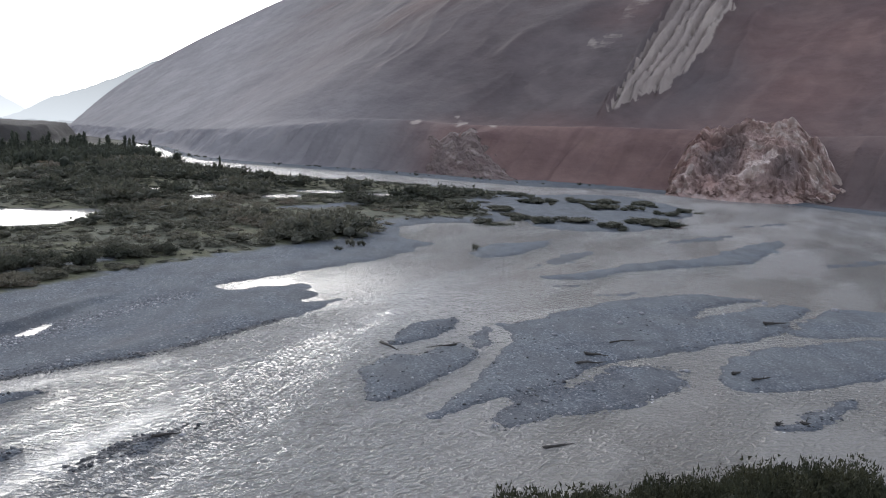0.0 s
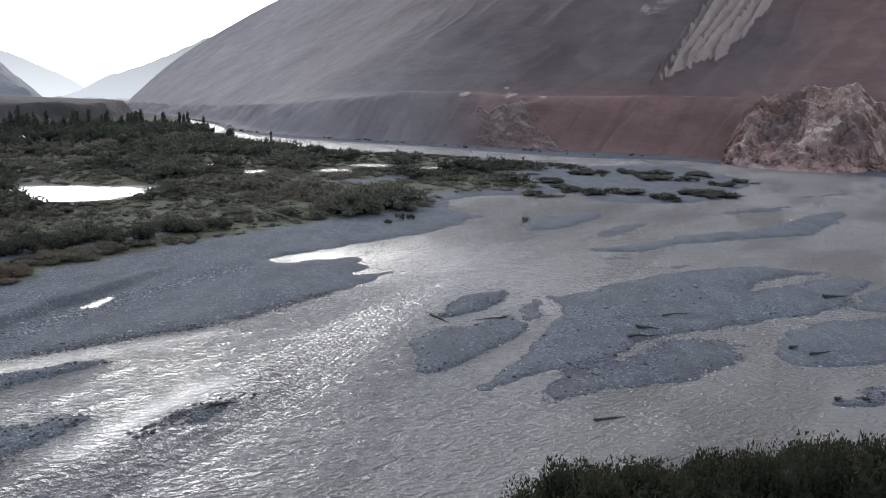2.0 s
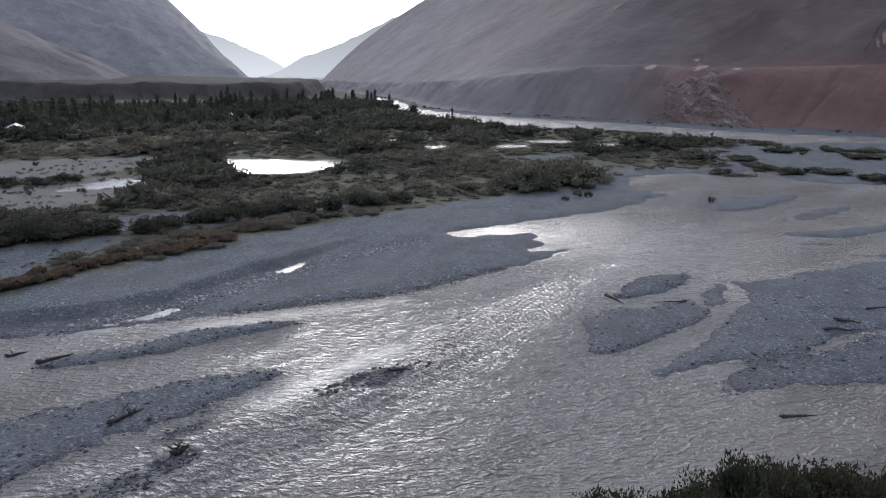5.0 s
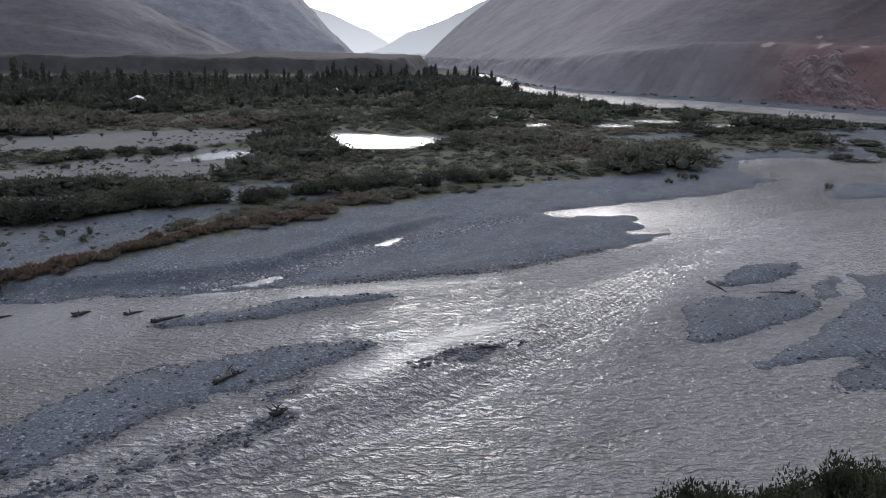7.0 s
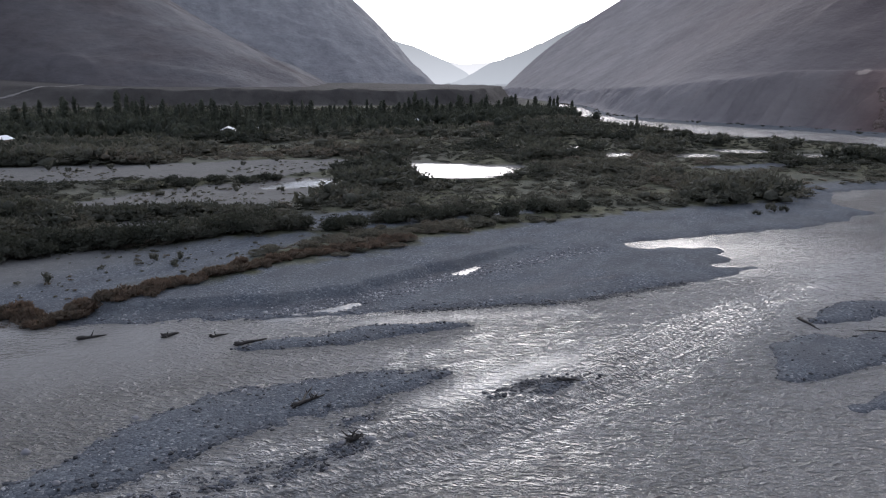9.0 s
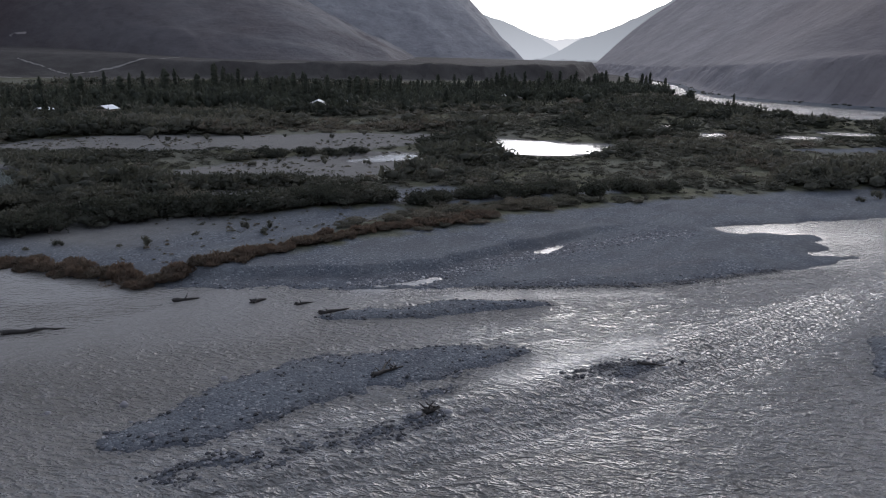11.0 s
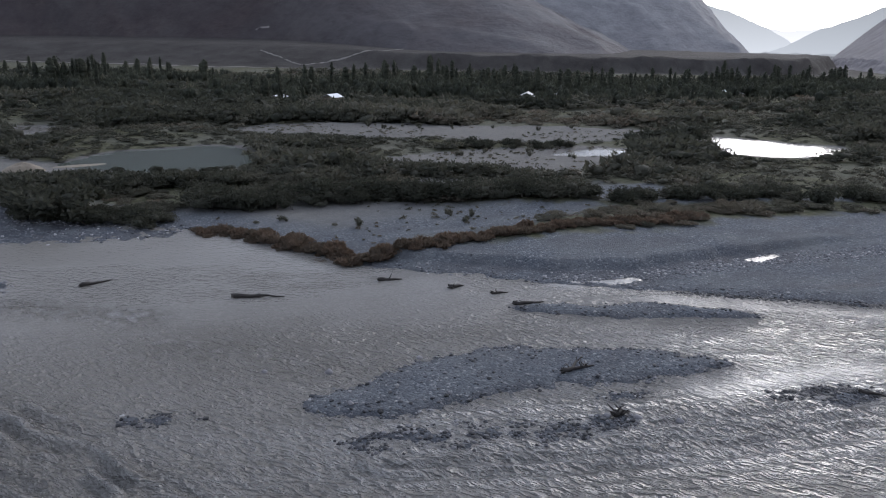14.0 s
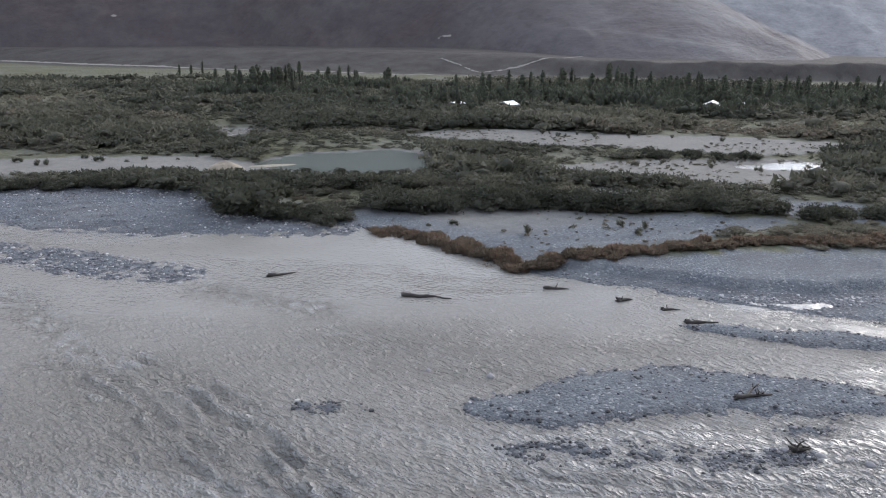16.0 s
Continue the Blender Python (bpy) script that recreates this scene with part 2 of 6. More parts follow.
WET_COBBLE = cobble_material("wet_cobble", 0.4)
SAND = plain_material("dry_sand", (0.2, 0.173, 0.138), (0.26, 0.227, 0.183), 0.4, 0.9, 0.05)
DUST = plain_material("track_dust", (0.14, 0.133, 0.128), (0.2, 0.19, 0.182), 0.05, 0.95)
TIN = plain_material("tin_sheet", (0.62, 0.64, 0.66), (0.78, 0.79, 0.8), 0.8, 0.3, 0.01, 0.35)
MUD = plain_material("mud_plaster", (0.25, 0.21, 0.17), (0.33, 0.28, 0.23), 0.7, 0.9)
PAINT = plain_material("painted_wood", (0.12, 0.16, 0.2), (0.16, 0.2, 0.24), 2.0, 0.6)
# the grey of these two is the haze tone painted over the rock
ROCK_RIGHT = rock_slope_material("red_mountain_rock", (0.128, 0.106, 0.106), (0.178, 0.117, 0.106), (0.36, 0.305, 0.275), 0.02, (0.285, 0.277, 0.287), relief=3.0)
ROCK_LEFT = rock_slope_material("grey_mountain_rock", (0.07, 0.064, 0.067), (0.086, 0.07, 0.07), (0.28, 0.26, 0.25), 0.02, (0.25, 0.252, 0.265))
# its grey is the shade tone painted into the hollows
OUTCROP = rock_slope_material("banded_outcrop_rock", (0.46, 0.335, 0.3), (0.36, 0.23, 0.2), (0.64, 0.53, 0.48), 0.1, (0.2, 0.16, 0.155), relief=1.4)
OUTCROP_LOW = rock_slope_material("low_crag_rock", (0.205, 0.16, 0.15), (0.19, 0.135, 0.122), (0.32, 0.265, 0.243), 0.1, relief=0.9)


# ---- noise and plan helpers ----
def lattice(ix, iy, seed):
    h = (ix.astype(np.int64) * 374761393 + iy.astype(np.int64) * 668265263 + seed * 974126177) & 0xFFFFFFFF
    h = ((h ^ (h >> 13)) * 1274126177) & 0xFFFFFFFF
    return ((h ^ (h >> 16)) & 0xFFFF) / 65535.0


def vnoise(x, y, seed=0):
    ix, iy = np.floor(x), np.floor(y)
    fx, fy = x - ix, y - iy
    fx, fy = fx * fx * (3 - 2 * fx), fy * fy * (3 - 2 * fy)
    a = lattice(ix, iy, seed) * (1 - fx) + lattice(ix + 1, iy, seed) * fx
    b = lattice(ix, iy + 1, seed) * (1 - fx) + lattice(ix + 1, iy + 1, seed) * fx
    return (a * (1 - fy) + b * fy) * 2 - 1


def fbm(x, y, octaves=4, seed=0, gain=0.5):
    total, amp = np.zeros_like(np.asarray(x, float)), 1.0
    for k in range(octaves):
        total = total + amp * vnoise(x * 2 ** k + 17.3 * k, y * 2 ** k - 9.1 * k, seed + k)
        amp *= gain
    return total


def smoothstep(a, b, x):
    t = np.clip((x - a) / (b - a), 0, 1)
    return t * t * (3 - 2 * t)


def rounded(poly, times=2):
    """Corner cutting of a closed outline."""
    q = np.array(poly, float)
    for _ in range(times):
        nxt = np.roll(q, -1, axis=0)
        q = np.stack([q * 0.75 + nxt * 0.25, q * 0.25 + nxt * 0.75], axis=1).reshape(-1, 2)
    return q


def inside_depth(poly, x, y, reach=30.0):
    """Signed distance to a closed outline, positive inside; -reach where far outside."""
    out = np.full(x.shape, -reach)
    lo, hi = poly.min(axis=0) - reach, poly.max(axis=0) + reach
    sel = (x > lo[0]) & (x < hi[0]) & (y > lo[1]) & (y < hi[1])
    if not sel.any():
        return out
    px, py = x[sel], y[sel]
    best, odd = np.full(px.shape, 1e9), np.zeros(px.shape, bool)
    for (ax, ay), (bx, by) in zip(poly, np.roll(poly, -1, axis=0)):
        dx, dy = bx - ax, by - ay
        t = np.clip(((px - ax) * dx + (py - ay) * dy) / (dx * dx + dy * dy + 1e-9), 0, 1)
        best = np.minimum(best, (px - ax - t * dx) ** 2 + (py - ay - t * dy) ** 2)
        if dy != 0:
            odd ^= ((ay > py) != (by > py)) & (px < dx * (py - ay) / dy + ax)
    d = np.sqrt(best)
    out[sel] = np.where(odd, d, -d)
    return out


def line_distance(pts, x, y):
    """Distance to an open line."""
    best = np.full(x.shape, 1e9)
    for (ax, ay), (bx, by) in zip(pts[:-1], pts[1:]):
        dx, dy = bx - ax, by - ay
        t = np.clip(((x - ax) * dx + (y - ay) * dy) / (dx * dx + dy * dy + 1e-9), 0, 1)
        best = np.minimum(best, (x - ax - t * dx) ** 2 + (y - ay - t * dy) ** 2)
    return np.sqrt(best)


def mesh_from(name, verts, quads=None, tris=None, smooth=True):
    """A mesh from numpy arrays."""
    me = bpy.data.meshes.new(name)
    nq, nt3 = (0 if quads is None else len(quads)), (0 if tris is None else len(tris))
    me.vertices.add(len(verts))
    me.vertices.foreach_set("co", np.ascontiguousarray(verts, np.float32).ravel())
    idx = np.concatenate([np.asarray(a, np.int32).ravel() for a in (quads, tris) if a is not None])
    me.loops.add(len(idx))
    me.loops.foreach_set("vertex_index", idx)
    me.polygons.add(nq + nt3)
    starts = np.concatenate([np.arange(nq) * 4, nq * 4 + np.arange(nt3) * 3]).astype(np.int32)
    me.polygons.foreach_set("loop_start", starts)
    me.polygons.foreach_set("use_smooth", np.full(nq + nt3, smooth))
    me.update(calc_edges=True)
    return me


def layer(me, name, values):
    me.attributes.new(name, 'FLOAT', 'POINT').data.foreach_set("value", np.asarray(values, np.float32).ravel())


def grid_quads(n, m, wrap=False):
    i, j = np.meshgrid(np.arange(n - 1), np.arange(m if wrap else m - 1), indexing="ij")
    k = (j + 1) % m
    return np.stack([i * m + j, i * m + k, (i + 1) * m + k, (i + 1) * m + j], axis=-1).reshape(-1, 4)


def part(name, me, mat, parent=None, label=""):
    """One mesh object, under a thing or under a part."""
    if not isinstance(me, bpy.types.Mesh):
        data = bpy.data.meshes.new(name)
        me.to_mesh(data)
        me.free()
        me = data
    if mat and not me.materials:
        me.materials.append(mat)
    ob = new(name, me)
    ob.parent = parent
    return tagged(ob, label)


# ---- the plan of the valley floor, in metres, traced to fit the camera's view ----
SHORE_WEST = [(-400, -300), (-190, -60), (-148, -19), (-145.6, -5.4), (-142, 3.8), (-129.6, 14.4), (-118, 13.3), (-111.2, 19.8), (-104.3, 29.2),
              (-96.6, 35.2), (-82.4, 39.9), (-74.9, 41.3), (-71.8, 42.9), (-67.1, 46.7), (-63.2, 50.1), (-58.9, 53.4), (-55.4, 56.1)]
SPIT = [(-50.4, 60.6), (-45.5, 65.2), (-41.2, 68.9), (-36.9, 72.9), (-30.4, 79.1), (-27.6, 83.3), (-24.4, 89.1), (-20.8, 95.1), (-17.9, 99), (-16.3, 103.6),
        (-14.6, 110.2), (-16.4, 108.3), (-18.2, 105.8), (-20.2, 106.4), (-19, 109.3), (-17.6, 112), (-20.6, 113.2), (-19.8, 117.2), (-22.9, 118.8), (-27.4, 115),
        (-31.7, 110.9), (-35.6, 112.6), (-35, 114.5), (-32.7, 117.7), (-28.3, 122.7), (-23.9, 129), (-17.5, 136.7), (-9.1, 149.7), (-5.8, 161.6), (-1.5, 168.8),
        (-5.2, 171.5), (-10, 176)]
DELTA = [(-12.1, 187), (-10.8, 199), (-1, 211), (11.9, 211), (24.4, 230), (17, 262), (17, 280), (26, 305), (43, 329), (28, 336),
         (3, 349), (-19, 363), (-53, 371), (-89, 383), (-124, 413), (-176, 479), (-279, 677), (-420, 1000), (-600, 1330), (-1000, 2200), (-4900, 2800), (-4900, -300)]
FAR_BANK = [(-620, 1400), (-268, 701), (-182, 526), (-133, 480), (-78, 453), (-36, 436), (-3, 405), (24, 390), (51, 376), (91, 386), (109, 352),
            (128, 334), (153, 331), (169, 287), (230, 215), (330, 60), (420, -300), (4900, -300), (4900, 4900), (-900, 4900)]
NEAR_BANK = [(-300, -300), (-110, -90), (-45, -50), (-22, -16), (-22, 2), (-19, 14), (-13, 22), (-7, 29), (0, 36), (6, 41.5), (14, 44.5), (24, 47),
             (33, 48.5), (50, 55), (85, 66), (150, 70), (300, -60), (300, -300)]

# gravel bars: outline, height of the crown, softness of the edge
BARS = [
    ([(-123, -17), (-114.6, -8.4), (-109, -1.2), (-105.5, 5.8), (-102.8, 14.4), (-98.7, 22.8), (-97, 32), (-104, 30), (-112, 21), (-118, 14.5), (-130, 16), (-144, 4), (-148, -14), (-160, -40), (-140, -45)], 0.13, 3.0),
    ([(-114, -22), (-108.8, -12), (-101.7, -4.6), (-88.1, 8.9), (-83.4, 8.6), (-83.6, 4.2), (-87.5, -1.5), (-91, -7.2), (-101.2, -14), (-108, -24)], 0.12, 2.6),
    ([(21, 302), (40, 326), (67, 340), (86, 334), (90.3, 297.4), (92.7, 270.9), (69.6, 233.5), (62, 213), (45.3, 203), (31.5, 203), (24.6, 211), (23.4, 232), (16, 255)], 0.5, 2.0),
    ([(5.2, 152), (8.4, 167.7), (12.6, 173.3), (22.4, 178), (28, 187), (23.6, 171), (18.5, 160.7), (13.8, 155), (8.9, 151.6)], 0.4, 0.9),
    ([(15.4, 139.6), (20.4, 151), (26.6, 161.3), (35, 168), (31.8, 158.9), (24.6, 148.7), (19.3, 142.3)], 0.12, 2.0),
    ([(16.6, 132.2), (22.7, 136.1), (30.4, 143.1), (36.2, 149.5), (41.8, 153.6), (50.4, 158.5), (60.3, 166.2), (71.2, 181.7), (81.5, 193.2), (94, 202), (83, 184.8), (76.4, 172.2), (69.2, 161.8), (61.1, 154.5), (47.7, 149.4), (40.7, 144.6), (34.4, 141.4), (28.6, 134), (21.9, 130.8)], 0.42, 0.9),
    ([(-1.4, 63.2), (0.4, 66.8), (2.6, 71), (4.4, 75), (6.2, 81), (7.9, 87), (9.4, 90.5), (8.4, 94), (7.2, 98.6), (10.1, 98), (13.5, 102), (18.2, 107.6), (23.3, 112.2), (28.4, 116), (33.8, 119.5), (43.6, 124.2), (48.3, 122), (54.5, 121.8), (48.9, 117.8), (42, 114.2), (35.6, 104.4), (41.1, 108.6), (50.2, 116), (59.6, 118), (54, 109.8), (47.7, 99.6), (41.2, 94), (32.4, 89.6), (24.9, 85.2), (17.6, 80.4), (14.1, 76.4), (12.9, 72.2), (8.7, 69.8), (5.3, 68.4), (3, 66), (0.9, 63.8)], 0.34, 1.5),
    ([(4.6, 61.8), (5.4, 65.4), (8.2, 70.4), (13, 74.2), (18.2, 79.4), (22.5, 82.4), (26.4, 81), (27.4, 78.6), (25, 73.7), (20.8, 69.7), (17.4, 67.1), (12.9, 65.7), (9.6, 63.9), (6, 61.2)], 0.17, 2.4),
    ([(30, 78), (33.9, 84.6), (38.6, 90.2), (44.3, 92), (51, 95.4), (59.6, 97.8), (80, 104), (100, 112), (75, 92), (56, 83.1), (49.8, 80.3), (40.5, 76.2), (32.6, 72.9), (29.8, 74.2)], 0.3, 1.4),
    ([(46.9, 99.2), (52.8, 106), (57.9, 112.5), (63, 117.6), (68.8, 114), (95, 124), (92, 112), (67.2, 100.6), (60.8, 99.2), (51.8, 96.9), (48, 96.7)], 0.26, 1.2),
    ([(30, 64.2), (32.7, 66), (35, 68.2), (37.7, 70), (41.3, 72.8), (42.6, 72.4), (38.7, 68.2), (34.9, 65.1), (32.1, 63.2)], 0.2, 0.8),
    ([(-6.4, 86), (-4.8, 92.8), (-2.6, 98), (3, 100.2), (1.8, 95.5), (0, 90.6), (-3, 87.5), (-4.6, 85.7)], 0.4, 0.6),
    ([(-8.3, 75.8), (-7.4, 77.6), (-3.8, 83.2), (-2.4, 80.9), (-1.3, 83.6), (2.2, 88.5), (4.8, 84.4), (3.8, 81.2), (1.3, 76.1), (-1.5, 72), (-3.2, 68.6), (-6.2, 66), (-7, 70.4)], 0.4, 0.7),
    ([(3.7, 88.8), (4.6, 94.2), (6.8, 97.3), (7, 92.6), (6.2, 88), (4.7, 85.2)], 0.2, 0.8),
    ([(-52.2, 47), (-50.8, 51), (-47.5, 54.5), (-45.8, 58.1), (-42.9, 61.8), (-39.4, 65), (-35.2, 67.2), (-38, 62.6), (-40.7, 58.3), (-43.5, 54.7), (-46.2, 51.3), (-48.7, 48.9)], 0.36, 0.6),
    ([(-45.4, 20.4), (-45.9, 24.7), (-45.2, 26.8), (-46.5, 29.8), (-46.2, 32.5), (-46.2, 36.4), (-44.4, 40.5), (-41.1, 45.5), (-38.4, 48.6), (-33.9, 52.8), (-30.9, 53.6), (-31.4, 49.9), (-32.6, 45.7), (-34.5, 41.5), (-36.5, 38.5), (-37.6, 35), (-38.1, 31.6), (-38.5, 29), (-39.2, 25.8), (-40.4, 23.8), (-42.6, 21.2)], 0.36, 1.5),
    ([(-38.6, 20.4), (-38, 24.1), (-36.8, 26.9), (-36, 29.6), (-34.6, 31.4), (-33, 34.1), (-31.9, 36.4), (-30.6, 39.6), (-29.4, 39.2), (-29.5, 36.2), (-30.1, 33.8), (-31.5, 31.5), (-32.8, 29.7), (-34.1, 27.1), (-34.8, 25), (-36.1, 22.2)], 0.06, 1.0),
    ([(-33.9, 39.6), (-33.1, 42), (-31.6, 43.4), (-31.6, 41.2), (-32.5, 39.4)], 0.1, 0.6),
    ([(-24.9, 53.3), (-24.1, 56.5), (-22.6, 57.8), (-20.9, 57.3), (-21.6, 54.8), (-22.5, 53.2), (-23.6, 52.8)], 0.09, 0.9),
    ([(-50, 9.8), (-49.5, 12.4), (-47.9, 14.4), (-46.4, 15.6), (-47, 13.2), (-48.4, 10.6)], 0.04, 0.8),
    ([(17.6, 125.2), (24.5, 128.6), (25.3, 126.8), (19.3, 123.2)], 0.07, 0.8),
    ([(40.9, 203.8), (67.3, 225.8), (69.3, 221.0), (44.8, 200.4)], 0.07, 0.8),
    ([(85.2, 227.8), (115.1, 250.3), (113.9, 243.6), (89.3, 225.0)], 0.07, 0.8),
    ([(77.5, 157.1), (102.6, 173.7), (109.1, 171.4), (85.9, 157.1)], 0.07, 0.8),
    ([(23.6, 118.3), (33.1, 123.7), (34.1, 122.1), (26.0, 117.1)], 0.07, 0.8),
    ([(55.1, 188.5), (80.5, 210.6), (80.6, 202.5), (57.9, 183.4)], 0.07, 0.8),
]

# standing water on the flats
PONDS = [
    [(-127.5, 187.5), (-127.5, 195), (-115.2, 198.5), (-104.4, 198.8), (-97, 204.5), (-92, 198), (-90.6, 186.5), (-91.4, 174.5), (-97.5, 169.6), (-107, 165.5), (-118.5, 176.5)],
    [(-169.7, 27.2), (-181.9, 42.9), (-182.2, 54.5), (-180.4, 69), (-163.4, 70.4), (-148, 61.8), (-147, 53.7), (-149, 42.1), (-159, 32.5)],
    [(-127.1, 123.3), (-129.9, 140), (-126, 151), (-117.3, 148.3), (-117.3, 136.5)],
    [(-110.1, 266), (-112, 276), (-101, 284), (-98, 276)],
    [(-66, 259), (-67, 268), (-54, 278), (-51, 270)],
    [(-87, 245), (-89, 252), (-80, 268), (-77, 261)],
    [(-57, 288), (-58, 296), (-43, 303), (-40, 295)],
    [(-32, 283), (-33, 291), (-20, 299), (-18, 292)],
    [(-54, 59.2), (-53.2, 62.2), (-50.9, 66.4), (-49.9, 65.4), (-51.4, 61.2)],
    [(-48.5, 82.3), (-48.3, 86.7), (-47.5, 89), (-46.7, 86.4), (-46.9, 82.7)],
    [(-56, 56.6), (-54, 60), (-52.6, 59.6), (-54, 56.9)],
    [(-242, 20), (-250, 35), (-238, 44), (-225, 30)],
]
WASH = [(-57, 57.5), (-53, 64), (-50, 72), (-48.3, 80), (-46.2, 88), (-42, 97), (-37, 106)]
# the old river bank that stands above the wash
CUT_BANK = [(-73, 45.5), (-67.4, 50.2), (-62, 56.3), (-56.1, 63), (-53, 69.2), (-51.9, 74.7), (-50.9, 80.9), (-48.9, 87.9), (-47.1, 96.7), (-43, 106), (-42, 118), (-62, 110), (-74, 80), (-80, 48)]

# damp streaks left by old runnels on the bars, and the cut bank's shade painted in
DAMP_AND_SHADE = [[(36.9, 104.8), (40.2, 112.3), (44.5, 116.1), (51.6, 119.0)], [(15.5, 87.8), (20.0, 88.7), (25.8, 90.4)], [(18.2, 79.8), (24.8, 84.2), (31.0, 87.9), (35.5, 89.3)],
        [(-40, 71), (-38, 78), (-33, 86), (-28, 93)], [(-66.5, 49.9), (-61.2, 55.8), (-55.3, 62.4), (-52.2, 68.8), (-51.1, 74.6), (-50.1, 80.9), (-48.1, 88)], [(-44, 40), (-41, 45), (-36, 51)]]

# bare gravel flats among the scrub
FLATS = [
    [(-74, 42), (-71, 47.2), (-68.8, 51.8), (-68.6, 59.3), (-67.6, 67), (-65.2, 74.8), (-60, 85.2), (-60, 100.9), (-52.6, 119.3), (-39.5, 144.5), (-21.1, 168.1), (-10, 186), (6, 172), (-10, 105), (-28, 74), (-55, 50)],
    [(-110.7, 31.6), (-108.6, 39.6), (-106.1, 48.2), (-102.1, 56.2), (-97.4, 63.7), (-91.8, 70.3), (-87.3, 77.4), (-82, 85.6), (-77.5, 92.4), (-75.5, 83.8), (-74.2, 75.7), (-72.8, 64.5), (-74.6, 52.8), (-78, 45), (-83.8, 42), (-94.8, 38.2), (-103.8, 33)],
    [(-206, 76), (-213.3, 92.8), (-206.3, 112.7), (-196.4, 126.9), (-181.3, 147), (-165.8, 165), (-154, 174.3), (-148, 188), (-138, 178.8), (-135.7, 154.1), (-144.8, 135.3), (-156.6, 118.4), (-174, 103.8), (-193.3, 87.6)],
    [(-137.4, 83.6), (-139.6, 105.8), (-140.9, 123.1), (-135.4, 135.4), (-132, 150), (-114.3, 147.3), (-112.9, 142.2), (-111, 129.1), (-105, 112.9), (-106, 105.4), (-118.2, 101), (-127, 94), (-129.9, 84.5)],
    [(-195, -40), (-188.4, -23.1), (-187.9, -12), (-185.5, -.4), (-182.1, 11.5), (-180.9, 22.6), (-170.1, 26.1), (-165, 17.2), (-164.5, 10.3), (-165, -.6), (-166, -11), (-168, -21), (-170, -40)],
    [(-94, 99.5), (-90, 106.5), (-84.3, 112.4), (-79, 113), (-76, 106.2), (-78.6, 96.5), (-81.5, 89.5)],
    [(-78, 98), (-68, 118), (-58, 134), (-56, 131), (-66, 113), (-74, 97)],
    [(-52, 214), (-45, 232), (-28, 250), (-24, 243), (-38, 226)],
    [(-113, 72.5), (-112, 80.5), (-106.6, 84.6), (-101, 85.6), (-104.6, 75)],
    [(-176, 12), (-173, 30), (-163, 34), (-155, 28), (-157, 12)],
]
TERRACE = [(-4900, -900), (-1900, -380), (-1327, -144), (-1036, 9), (-896, 144), (-690, 325), (-570, 470), (-490, 580), (-378, 700), (-395, 790), (-560, 1150), (-900, 1700), (-4900, 4000)]

MAINLAND_Q, FAR_Q, NEAR_Q = rounded(SHORE_WEST + SPIT + DELTA), rounded(FAR_BANK), rounded(NEAR_BANK)
BARS_Q = [(rounded(o), h, e) for o, h, e in BARS]
PONDS_Q = [rounded(o) for o in PONDS]
FLATS_Q = [rounded(o) for o in FLATS]
TERRACE_Q = rounded(TERRACE, 1)
CUT_BANK_Q = rounded(CUT_BANK, 1)


def flats_depth(x, y):
    d = np.full(x.shape, -20.0)
    for q in FLATS_Q:
        d = np.maximum(d, inside_depth(q, x, y, 20.0))
    return d


def ponds_depth(x, y):
    d = np.full(x.shape, -32.0)
    for q in PONDS_Q:
        d = np.maximum(d, inside_depth(q, x, y, 32.0))
    return d


